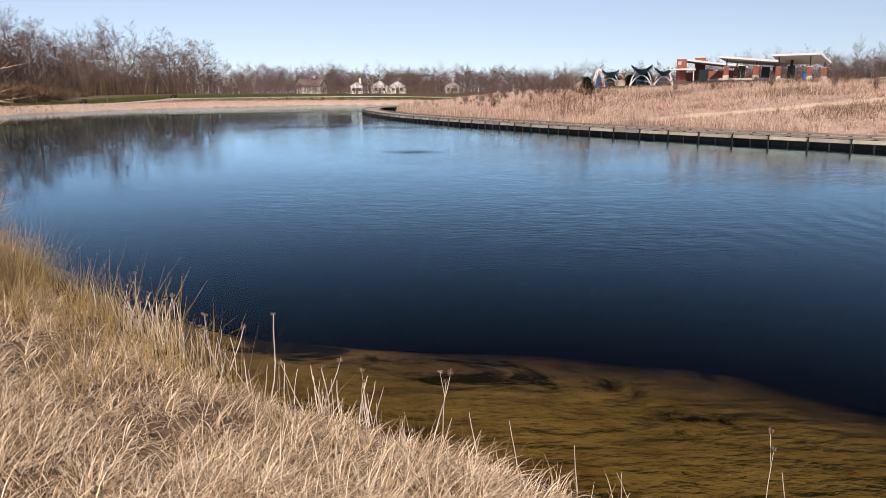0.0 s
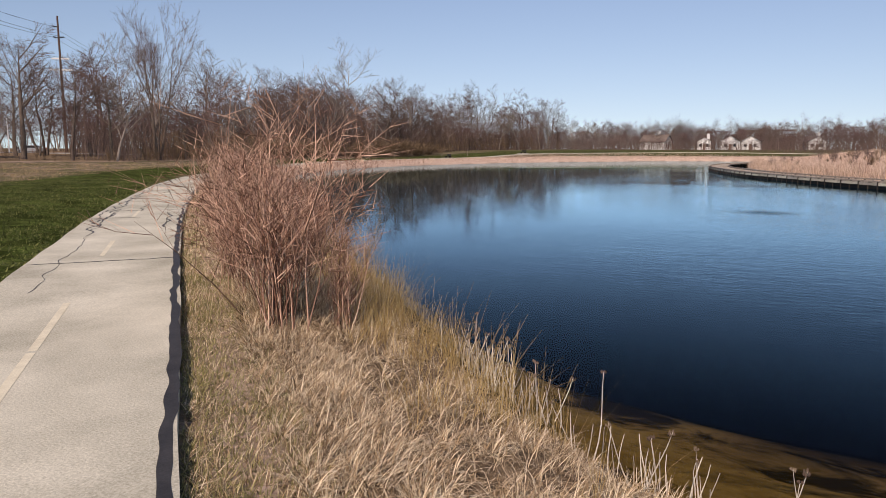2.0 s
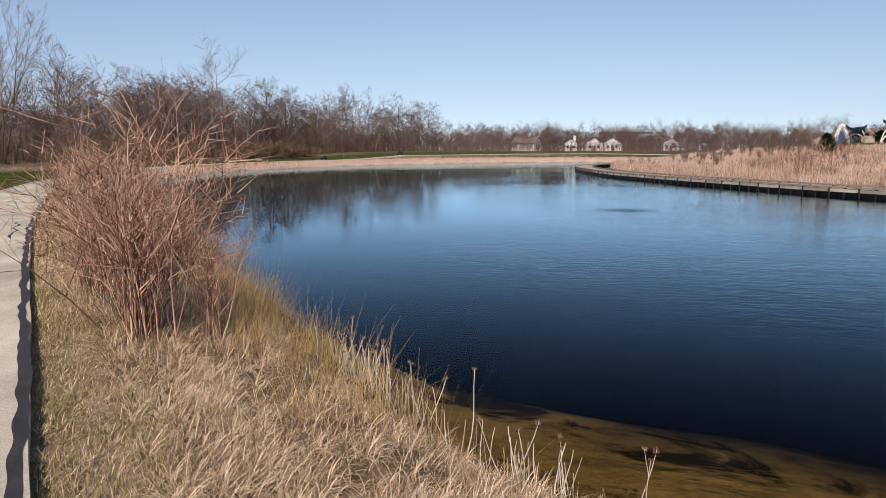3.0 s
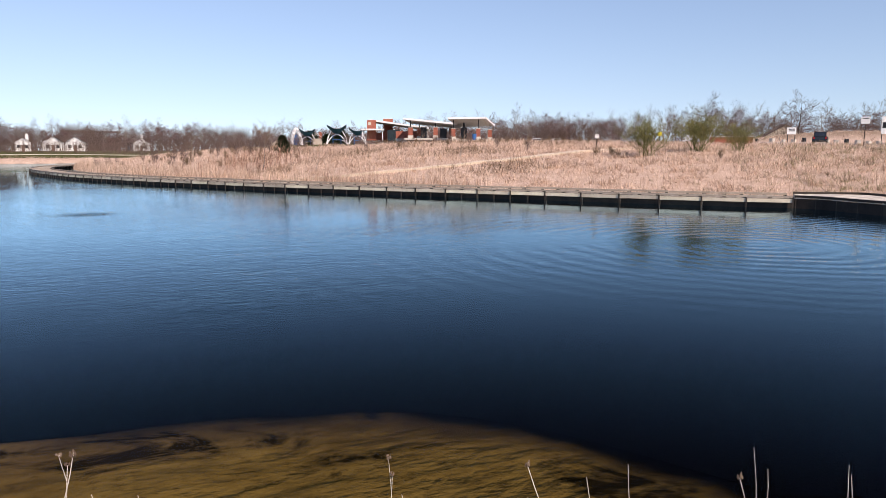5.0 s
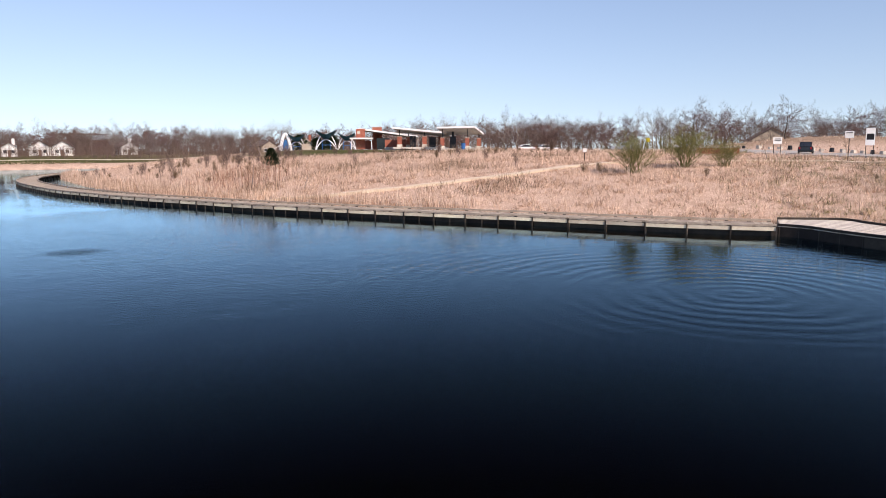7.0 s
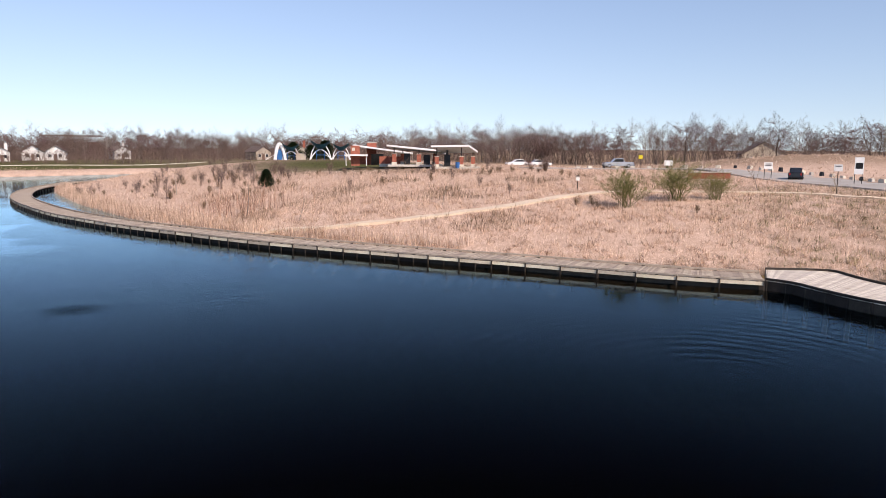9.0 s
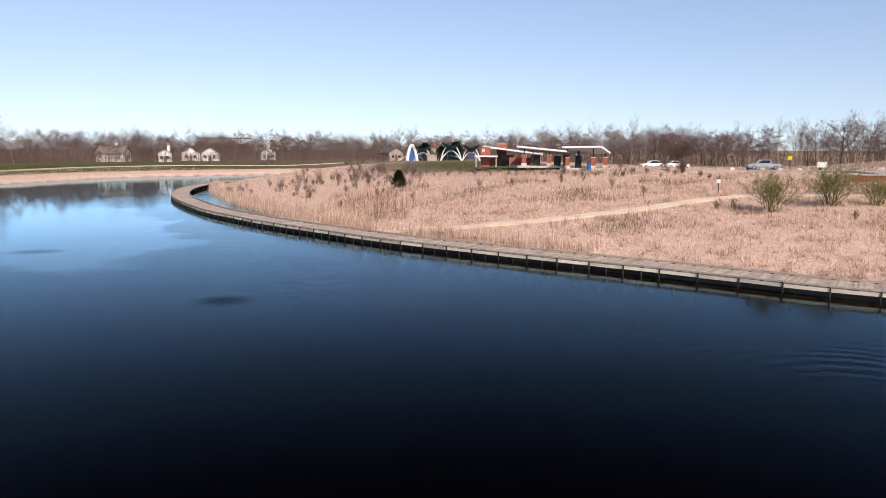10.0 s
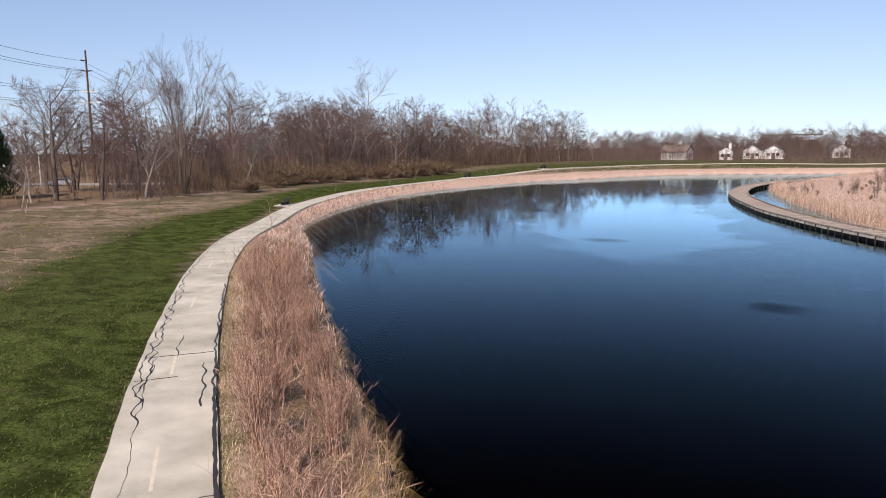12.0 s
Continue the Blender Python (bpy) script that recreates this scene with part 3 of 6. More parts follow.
# ---- ground, water, paths ----
def zones(x, y):
    """Shares of lawn, dry grass and leaf litter; the rest is mud."""
    s = shore_distance(x, y)
    w, n, e = land_share(x, y)
    rag = 1.6 * (clumps(x, y, 2.3, 1.0) - 0.5) + 0.8 * (clumps(x, y, 0.8, 2.0) - 0.5)
    path = side_of(x, y, PATH_MID)
    lawn_l, wood_l = side_of(x, y, LAWN_EDGE) + 2 * rag, side_of(x, y, WOOD_EDGE) + 2 * rag
    land = np.where(y > 40, ease(-0.8, -0.2, s), ease(0.15, 0.7, s + 0.3 * rag))
    lawn_w = ease(0.9, 1.25, path) * (1 - ease(-1, 3, lawn_l) * (1 - (0.4 + 0.4 * ease(0.3, 0.7, clumps(x, y, 2.7, 8.0))) * (wood_l < 0)))
    verge = 0.4 * ease(-2.3, -1.2, path + 0.4 * rag) * (1 - ease(0.9, 1.25, path)) * (1 - ease(25, 45, y))
    lawn_n = ease(9, 13, s + rag) * (1 - ease(60, 75, s))
    lawn_e = np.exp(-(((x - 47) / 24) ** 2 + ((y - 142) / 37) ** 2) ** 2) * (1 - ease(60, 72, x)) + 0.28 * ease(-5, 25, x - y) * ease(0.35, 0.6, clumps(x, y, 1.3, 6.0)) * (y < 60)
    lawn = np.clip(w * np.maximum(lawn_w, verge) + n * lawn_n + e * lawn_e, 0, 1) * land
    litter = np.clip(w * ease(-2, 4, wood_l) + n * ease(60, 75, s) + e * ease(75, 95, s) * 0.8, 0, 1)
    rough = w * ease(0, 4, lawn_l) * (1 - ease(-2, 4, wood_l)) * 0.25 * ease(0.3, 0.6, clumps(x, y, 2.3, 5.0))
    return lawn, (1 - lawn) * land * 1.0, np.clip(litter * (1 - lawn) + rough + 0.92 * w * (path < -2.0) * (s < 6) * (y < 45), 0, 1) * land


def grid_lines(spans):
    """Grid lines from spans of (start, end, step)."""
    return np.unique(np.concatenate([np.arange(a, b, c) for a, b, c in spans]).round(3))


xs = grid_lines([(-3000, -400, 260), (-400, -140, 13), (-140, -32, 1.6), (-32, 8, 0.36), (8, 90, 1.3), (90, 200, 4), (200, 420, 22), (420, 3300, 300)])
ys = grid_lines([(-3000, -60, 300), (-60, -8, 6), (-8, 30, 0.36), (30, 110, 1.3), (110, 260, 2.0), (260, 420, 10), (420, 3300, 260)])
gx, gy = np.meshgrid(xs, ys)
gz = ground(gx, gy)
gz = gz + 0.035 * (clumps(gx, gy, 0.45, 3.0) - 0.5) * (gz > 0) * ease(1.5, 2.2, np.abs(side_of(gx, gy, PATH_MID))) + 0.10 * (clumps(gx, gy, 1.1, 4.0) - 0.5) * ((gz < 0) & (gz > -0.6)) - 0.05 * (1 - ease(1.3, 1.75, np.abs(side_of(gx, gy, PATH_MID))))
nx, ny = len(xs), len(ys)
corner = (np.arange(ny - 1)[:, None] * nx + np.arange(nx - 1)[None]).ravel()
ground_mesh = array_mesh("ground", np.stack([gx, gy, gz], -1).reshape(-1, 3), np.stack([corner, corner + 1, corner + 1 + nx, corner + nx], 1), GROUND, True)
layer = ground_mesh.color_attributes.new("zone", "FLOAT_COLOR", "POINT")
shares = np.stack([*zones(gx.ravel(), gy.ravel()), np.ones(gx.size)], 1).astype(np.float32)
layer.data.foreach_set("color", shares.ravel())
setting("ground", ground_mesh, "lawn, dry grass banks and brown mud pond bed painted darker with depth", "ground")

# water: one level sheet just wider than the pond, under the land beyond
wx, wy = np.meshgrid(np.linspace(-80, 75, 60), np.linspace(-20, 255, 100))
k = (np.arange(99)[:, None] * 60 + np.arange(59)[None]).ravel()
setting("water", array_mesh("water", np.stack([wx, wy, 0 * wx], -1).reshape(-1, 3), np.stack([k, k + 1, k + 61, k + 60], 1), WATER, True), "still blue pond water with faint ripples", "water")


PATH_STEP = 0.5
HEIGHTS = {}


def on_path(dist, offset, lift=0.0, line=PATH_MID):
    """A place on a path's even surface."""
    key = (len(line), float(line[0, 0]))
    if key not in HEIGHTS:
        long = float(np.hypot(*np.diff(line, axis=0).T).sum())
        nodes = np.arange(0, long + PATH_STEP, PATH_STEP)
        mid = np.array([along(line, d)[:2] for d in nodes])
        HEIGHTS[key] = (nodes, ground(mid[:, 0], mid[:, 1]))
    x, y, _ = along(line, dist, offset)
    return (x, y, float(np.interp(dist, *HEIGHTS[key])) + 0.075 + lift)


def strip(line, start, end, step, middle, width, lift, base=None, rng=None, wobble=0.0):
    """A strip on a path, wavering by wobble; middle and width may change along it."""
    left, right = [], []
    drift = 0.0
    for d in np.arange(start, end + 1e-6, step):
        if rng is not None:
            drift = 0.75 * drift + rng.normal(0, wobble)
        m = (middle(d) if callable(middle) else middle) + drift
        w = (width(d) if callable(width) else width) * (1 if rng is None else 1 + 0.3 * math.sin(3.1 * d + 2 * math.sin(1.3 * d)))
        left.append(on_path(d, m - w / 2, lift, line))
        right.append(on_path(d, m + w / 2, lift, line))
    return Soup().ribbon(left, right, base)


rng = np.random.default_rng(11)
PATH_LONG = float(np.hypot(*np.diff(PATH_MID, axis=0).T).sum())
asphalt_path = setting("path", strip(PATH_MID, 0, PATH_LONG - 1, 0.5, lambda d: 0.012 * math.sin(d * 0.9), lambda d: 2.62 + 0.025 * math.sin(d * 2.1), 0.0, 0.25).mesh("path", ASPHALT), "pale worn asphalt footpath beside the pond", "path")
START = 50.0
part("tar_seam", strip(PATH_MID, 22, 72, 0.06, lambda d: 1.245 + 0.022 * math.sin(1.9 * d + 2.5 * math.sin(0.7 * d)) + 0.010 * math.sin(5.3 * d + 3 * math.sin(1.3 * d)) + (0.03 * math.sin(3.1 * d + 2 * math.sin(1.7 * d)) if d > 52 else 0), lambda d: (0.105 if d < 54 else 0.075) + 0.016 * math.sin(3.3 * d + 2 * math.sin(2.1 * d)) + 0.008 * math.sin(11.3 * d), 0.004), TAR, asphalt_path, "wavering black tar seam along the edge")
for mid, a, b, wide, sway in ((-0.90, 52, 72, 0.05, 0.10), (-1.08, 54, 80, 0.045, 0.09), (-0.78, 51, 58, 0.03, 0.06), (-0.75, 44, 51, 0.012, 0.05), (0.92, 52.5, 57, 0.05, 0.06), (-0.1, 58, 61, 0.035, 0.07), (-1.1, 72, 96, 0.05, 0.08)):
    part("tar_seam", strip(PATH_MID, a, b, 0.12, lambda d: mid + sway * math.sin(2.6 * d + 1.7 * math.sin(1.1 * d + 9 * mid)) + 0.3 * sway * math.sin(7.3 * d + mid), lambda d: wide * (1 + 0.35 * math.sin(4.1 * d + 5 * mid)), 0.004), TAR, asphalt_path)


def across(dist, a, b, wide, slant=0.0):
    """A crack across the path."""
    left, right = [], []
    for o in np.linspace(a, b, 12):
        d = dist + slant * o + rng.normal(0, 0.02)
        left.append(on_path(d - wide / 2, o, 0.005))
        right.append(on_path(d + wide / 2, o, 0.005))
    return Soup().ribbon(left, right)


def path_run(x, y):
    """How far along the path the place nearest to x, y lies."""
    step = np.hypot(*np.diff(PATH_MID, axis=0).T)
    run = np.concatenate([[0], np.cumsum(step)])
    ds = np.arange(0, run[-1], 0.2)
    px, py = np.interp(ds, run, PATH_MID[:, 0]), np.interp(ds, run, PATH_MID[:, 1])
    return float(ds[np.argmin((px - x) ** 2 + (py - y) ** 2)])


for x, y, a, b, wide in ((-11.5, 8.5, -1.27, 1.2, 0.045), (-20, 16.3, -1.2, 1.2, 0.07), (-18, 14.6, -1.2, 0.1, 0.06), (-28.5, 24.5, -1.2, 0.2, 0.05), (-38, 35.5, -1.2, 1.2, 0.05)):
    part("crack_seal", across(path_run(x, y), a, b, wide, 0.05), TAR, asphalt_path, "thin black sealed crack")
for x, y in ((-5.6, 3.3), (-8.0, 5.4), (-13.0, 9.9), (-19.2, 15.6), (-26.5, 22.9), (-34.5, 31.3)):
    run = path_run(x, y)
    part("line_dash", strip(PATH_MID, run - (1.78 if x > -6 else 1.3), run + (1.87 if x > -6 else 1.3), 0.4, -0.12, 0.09, 0.003), PAINT_LINE, asphalt_path, "faded cream centre line")

SPUR = spline([(9.6, 65.6), (13.2, 64.4), (19.4, 60.6), (26.7, 58.6), (35, 58.2), (46.5, 60.4), (53, 57.5), (58.3, 54.3), (64, 50), (67, 42.3), (70, 30)], 6)
setting("gravel_path", strip(SPUR, 0, 74, 0.5, 0, lambda d: 1.7 + 2.4 * math.exp(-d / 3), 0.03, 0.25).mesh("gravel_path", GRAVEL), "pale crushed stone path through dry meadow", "path")
DRIVE = spline([(62, 99), (70, 99), (80, 99.5), (88, 96), (92, 88), (90, 79), (86, 69), (82, 60), (79, 50), (77, 38), (76, 20)], 6)
setting("car_park", strip(DRIVE, 0, 92, 1.0, 0, lambda d: 6 + 5 * math.exp(-((d - 62) / 22) ** 2), 0.02, 0.3).mesh("car_park", LOT), "pale grey asphalt car park and drive", "car park")
LANE = spline([(-190, 60), (-150, 72), (-131, 79), (-118, 95), (-108, 118)], 6)
setting("road", strip(LANE, 0, 92, 2, 0, 6.0, 0.02, 0.3).mesh("road", LOT), "grey side street behind bare trees", "road")

# ---- boardwalk ----
DECK_OUT = spline([(34.7, 27.9), (31.2, 31.3), (26.9, 36.7), (24.4, 39.9), (19.7, 45.6), (13.7, 53.2), (10.1, 58.2), (5.8, 65.3), (0.4, 74.8), (-3.7, 83.6), (-7.1, 92),
                   (-10.6, 104), (-13.4, 116), (-14.9, 127), (-15.3, 139), (-14.5, 149), (-12.6, 160), (-9.6, 169), (-5, 176)], 8)
DECK_Z, DECK_W = 0.56, 3.0
DECK_LONG = float(np.hypot(*np.diff(DECK_OUT, axis=0).T).sum())


def deck(dist, off, z):
    """A place on the boardwalk: metres along its outer edge, metres in from it."""
    x, y, _ = along(DECK_OUT, dist, off)
    return (x, y, z)


def plank_run(place, start, end, wide, gap, off_a, off_b, top, thick):
    """Deck planks side by side from start to end, each a board with a gap."""
    s = Soup()
    r = random.Random(4)
    d = start
    while d < end:
        e, dz = d + wide - gap, r.uniform(-0.006, 0.006)
        a, b = r.uniform(-0.015, 0.015), r.uniform(-0.015, 0.015)
        c = [place(d, off_a + a, top + dz), place(e, off_a + a, top + dz), place(e, off_b + b, top + dz), place(d, off_b + b, top + dz)]
        low = [(x, y, z - thick) for x, y, z in c]
        s.add(c + low, [(0, 1, 2, 3), (0, 4, 5, 1), (1, 5, 6, 2), (2, 6, 7, 3), (3, 7, 4, 0)])
        d += wide
    return s


def board(place, a, b, off, thick, low, high):
    """A board that follows the edge from a to b."""
    pts = [a + (b - a) * k / 3 for k in range(4)]
    s = Soup()
    left, right = [place(d, off, high) for d in pts], [place(d, off + thick, high) for d in pts]
    return s.ribbon(left, right, high - low)


boardwalk = tagged(thing("boardwalk", Matrix(), "long curving weathered timber boardwalk over the pond edge", "boardwalk"), kind="structure")
planks = part("planks", plank_run(deck, 0, DECK_LONG, 0.145, 0.012, 0.05, DECK_W - 0.05, DECK_Z, 0.04), TIMBER, boardwalk, "grey weathered deck planks")
tagged(planks, kind="stuff")
BAY = 2.44
r = random.Random(9)
for i in range(int(DECK_LONG / BAY)):
    a, b = i * BAY + 0.02, (i + 1) * BAY - 0.02
    dz = r.uniform(-0.012, 0.012)
    part("fascia_board", board(deck, a, b, 0.0, 0.045, 0.32 + dz, 0.52 + dz), FASCIA, boardwalk, "sun-bleached fascia board")
    part("kerb_rail", board(deck, a, b, 0.02, 0.13, 0.60 + dz, 0.70 + dz), TIMBER, boardwalk)
    part("kerb_rail", board(deck, a, b, DECK_W - 0.15, 0.13, 0.60 + dz, 0.73 + dz), TIMBER, boardwalk)
    # added near-black backing board that draws the shadow band below the fascia
    part("lower_beam", board(deck, a, b, 0.22, 0.10, -0.5, 0.30), DARK_TIMBER, boardwalk, "dark board standing in for the shade under the deck")
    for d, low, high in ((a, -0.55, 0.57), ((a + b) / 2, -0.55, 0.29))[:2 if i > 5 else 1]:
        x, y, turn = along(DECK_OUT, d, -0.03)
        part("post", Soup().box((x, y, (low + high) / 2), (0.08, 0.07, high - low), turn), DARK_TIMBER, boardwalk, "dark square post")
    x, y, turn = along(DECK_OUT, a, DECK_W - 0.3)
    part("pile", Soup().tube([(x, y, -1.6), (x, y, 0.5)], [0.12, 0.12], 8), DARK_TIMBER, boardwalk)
    for off in (0.08, DECK_W - 0.09):
        for d in (a + 0.1, (a + b) / 2):
            x, y, turn = along(DECK_OUT, d, off)
            part("kerb_block", Soup().box((x, y, 0.58), (0.2, 0.1, 0.06), turn), DARK_TIMBER, boardwalk)

PLAT_OUT = spline([(34.9, 28.0), (35.3, 26.5), (35.0, 24.6), (34.8, 22.8), (34.9, 20.8), (36.0, 15), (38.5, 8)], 6)
PLAT_IN = spline([(38.0, 30.7), (41.2, 28.6), (40.7, 26.6), (40.1, 24.2), (40.3, 20.5), (41.6, 15), (44, 9)], 6)
PLAT_LONG = float(np.hypot(*np.diff(PLAT_OUT, axis=0).T).sum())


def plat(dist, share, z):
    """A place on the platform: metres along its outer edge, share of its width."""
    u = dist / PLAT_LONG * (len(PLAT_OUT) - 1)
    n = np.arange(len(PLAT_OUT))
    a = np.array([np.interp(u, n, PLAT_OUT[:, 0]), np.interp(u, n, PLAT_OUT[:, 1])])
    b = np.array([np.interp(u, n, PLAT_IN[:, 0]), np.interp(u, n, PLAT_IN[:, 1])])
    p = a + (b - a) * share
    return (float(p[0]), float(p[1]), z)


platform = tagged(thing("viewing_platform", Matrix(), "wide timber viewing platform at the end of the boardwalk", "platform"), kind="structure")
tagged(part("planks", plank_run(plat, 0, PLAT_LONG, 0.15, 0.012, 0.01, 0.99, 0.60, 0.04), PALE_TIMBER, platform, "pale grey deck planks"), kind="stuff")
for i in range(8):
    a, b = i * PLAT_LONG / 8, (i + 1) * PLAT_LONG / 8 - 0.03
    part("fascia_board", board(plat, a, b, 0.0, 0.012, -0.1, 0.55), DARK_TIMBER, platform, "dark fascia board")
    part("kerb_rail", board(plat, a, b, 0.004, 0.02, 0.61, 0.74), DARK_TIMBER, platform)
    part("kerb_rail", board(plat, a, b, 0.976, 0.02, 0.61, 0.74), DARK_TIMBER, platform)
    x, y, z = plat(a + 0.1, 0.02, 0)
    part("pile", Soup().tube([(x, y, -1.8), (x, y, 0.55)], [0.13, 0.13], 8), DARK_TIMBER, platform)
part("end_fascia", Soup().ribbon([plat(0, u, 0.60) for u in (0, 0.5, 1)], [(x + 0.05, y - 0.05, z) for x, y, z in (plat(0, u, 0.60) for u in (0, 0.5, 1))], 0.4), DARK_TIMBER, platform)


# ---- trees and shrubs ----
FINEST = [0.012]  # the thinnest twig's radius


def grow(soups, r, p, d, length, radius, level, top, kids, lift=0.12, wander=0.105, sides=(6, 4, 3, 3, 3), steps=(5, 3, 2, 1, 1), ratio=(0.62, 0.6, 0.58, 0.55), spread=0.75):
    """A branch and all that grows from it, drawn into soups by level."""
    n = steps[level]
    radius = max(radius, FINEST[0])
    pts, radii, ways = [Vector(p)], [radius], [Vector(d)]
    way = Vector(d).normalized()
    for i in range(n):
        way = (way + Vector((r.gauss(0, wander), r.gauss(0, wander), r.gauss(0, wander) + lift))).normalized()
        pts.append(pts[-1] + way * length / n)
        radii.append(radius * (1 - (0.93 if level == 0 else 0.75) * (i + 1) / n))
        ways.append(way.copy())
    soups[min(level, len(soups) - 1)].tube(pts, radii, sides[level], False)
    if level == top:
        return
    count = kids[level]
    for k in range(count):
        u = (0.28 if level == 0 else 0.2) + (0.98 - 0.28) * (k + r.random()) / count
        i = min(int(u * n), n - 1)
        q = pts[i].lerp(pts[i + 1], u * n - i)
        turn = r.uniform(0, 2 * math.pi)
        side = Vector((math.cos(turn), math.sin(turn), r.uniform(-0.1, 0.25)))
        side = (side - side.project(ways[i]) * 0.8).normalized()
        out = (ways[i] * (1 - spread * 0.55) + side * spread).normalized()
        grow(soups, r, q, out, length * ratio[level] * r.uniform(0.7, 1.15) * (1.15 - 0.55 * u), radius * (1 - 0.72 * u) * r.uniform(0.40, 0.58), level + 1, top, kids, lift, wander, sides, steps, ratio, spread)


def fit_height(height, *soups):
    """Scale the soups together to a height."""
    k = height / max(v[2] for s in soups for v in s.v)
    for s in soups:
        s.v = [(x * k, y * k, z * k) for x, y, z in s.v]


def tree_model(name, seed, height, kids, top, bark, twig, label, stems=1, girth=0.018, lift=0.12, spread=0.75, lean=0.08, group="", wander=0.085):
    """A bare tree: a trunk with its main limbs, and a crown of branches and twigs."""
    r = random.Random(seed)
    root = thing(name, Matrix(), label, "tree", group)
    wood, limbs, crown = Soup(), Soup(), Soup()
    for k in range(stems):
        turn = 2 * math.pi * (k + r.random()) / stems
        tilt = lean if stems == 1 else 0.26
        d = Vector((math.cos(turn) * tilt, math.sin(turn) * tilt, 1))
        h = height * r.uniform(0.75, 1) * 0.78
        grow([wood, limbs, crown], r, (0.25 * math.cos(turn) * (stems > 1), 0.25 * math.sin(turn) * (stems > 1), -0.3), d, h, height * girth * (0.75 if stems > 1 else 1), 0, top, kids, lift, wander, (6, 4, 3, 3, 1) if top == 4 else (5, 3, 1, 1, 1), spread=spread)
    fit_height(height, wood, limbs, crown)
    body = crown if top == 2 else wood
    n = len(body.v)
    body.v += limbs.v
    body.f += [tuple(i + n for i in f) for f in limbs.f]
    part("trunk", wood, bark, root, smooth=True)
    part("crown", crown, twig, root)
    return root


def bush_model(name, seed, height, stems, kids, material, label, category="shrub", thick=0.012, fan=0.5, group="", bark=None, twig_len=0.5, spread=0.55, wander=0.10):
    """A bush of many stems from one base, each with side twigs."""
    r = random.Random(seed)
    root = thing(name, Matrix(), label, category, group)
    main, fine = Soup(), Soup()
    for _ in range(stems):
        turn, tilt = r.uniform(0, 2 * math.pi), abs(r.gauss(0, fan))
        base = (r.gauss(0, 0.10 * height * 0.5), r.gauss(0, 0.10 * height * 0.5), -0.05)
        d = Vector((math.cos(turn) * tilt, math.sin(turn) * tilt, 1)).normalized()
        h = height * r.uniform(0.55, 1.0)
        grow([main, fine], r, base, d, h, thick * h * r.uniform(0.6, 1.1), 0, 2 if kids[1] else 1, (kids[0], kids[1], 0), 0.10, wander, sides=(4, 3 if not kids[1] else 1, 1), steps=(3, 2, 1), ratio=(twig_len, 0.5), spread=spread)
    fit_height(height, main, fine)
    part("framework", main, bark or material, root)
    part("crown", fine, material, root)
    return root


def plant(model, places, first):
    """Put the model at the first place and copies of it at the others."""
    for m in places:
        if first.get(model.name) is None:
            model.matrix_basis = m
            first[model.name] = True
        else:
            copy_thing(model, m)


def far_woods(name, places, label):
    """Many far trees joined into one mesh, from (model, pose) pairs."""
    points, quads, index, kinds, n = [], [], [], [], 0
    for model, m in places:
        for ob in model.children:
            me = ob.data
            if me.materials[0] not in kinds:
                kinds.append(me.materials[0])
            k = kinds.index(me.materials[0])
            co = np.empty(len(me.vertices) * 3, np.float32)
            me.vertices.foreach_get("co", co)
            ids = np.empty(len(me.loops), np.int32)
            me.loops.foreach_get("vertex_index", ids)
            turn = np.array(m.to_3x3())
            points.append(co.reshape(-1, 3) @ turn.T + np.array(m.translation))
            quads.append(ids.reshape(-1, 4) + n)
            index.append(np.full(len(ids) // 4, k, np.int32))
            n += len(points[-1])
    me = array_mesh(name, np.concatenate(points), np.concatenate(quads), kinds[0])
    for extra in kinds[1:]:
        me.materials.append(extra)
    me.polygons.foreach_set("material_index", np.concatenate(index))
    tagged(new(name, me), label, "woods", kind="stuff")


PLACED = {}
FAR = []
FINEST[0] = 0.014
WOODS = "bare trees of the woods"
big_trees = [
    tree_model("tree", 1, 21, (10, 8, 7, 5), 4, BARK, TWIG, "tall bare grey-brown deciduous tree in the woods", group=WOODS, spread=0.74, lift=0.11, wander=0.11),
    tree_model("tree", 2, 19, (10, 7, 7, 5), 4, BARK, TWIG, "bare spreading tree with dark twisting limbs", group=WOODS, spread=0.9, lift=0.07, girth=0.022, wander=0.10),
    tree_model("tree", 3, 22, (10, 6, 6, 5), 4, PALE_BARK, GREY_TWIG, "tall slender bare tree with pale bark", group=WOODS, spread=0.62, lift=0.13, girth=0.014, wander=0.11),
    tree_model("tree", 4, 17, (9, 7, 6, 5), 4, BARK, RED_TWIG, "bare tree with a reddish twiggy crown", group=WOODS, spread=0.85, stems=2, lift=0.09, wander=0.095),
    tree_model("tree", 5, 18, (9, 7, 6, 5), 4, PALE_BARK, TWIG, "bare pale-limbed tree with an open crown", group=WOODS, spread=0.8, lift=0.10, wander=0.095),
]
FINEST[0] = 0.019
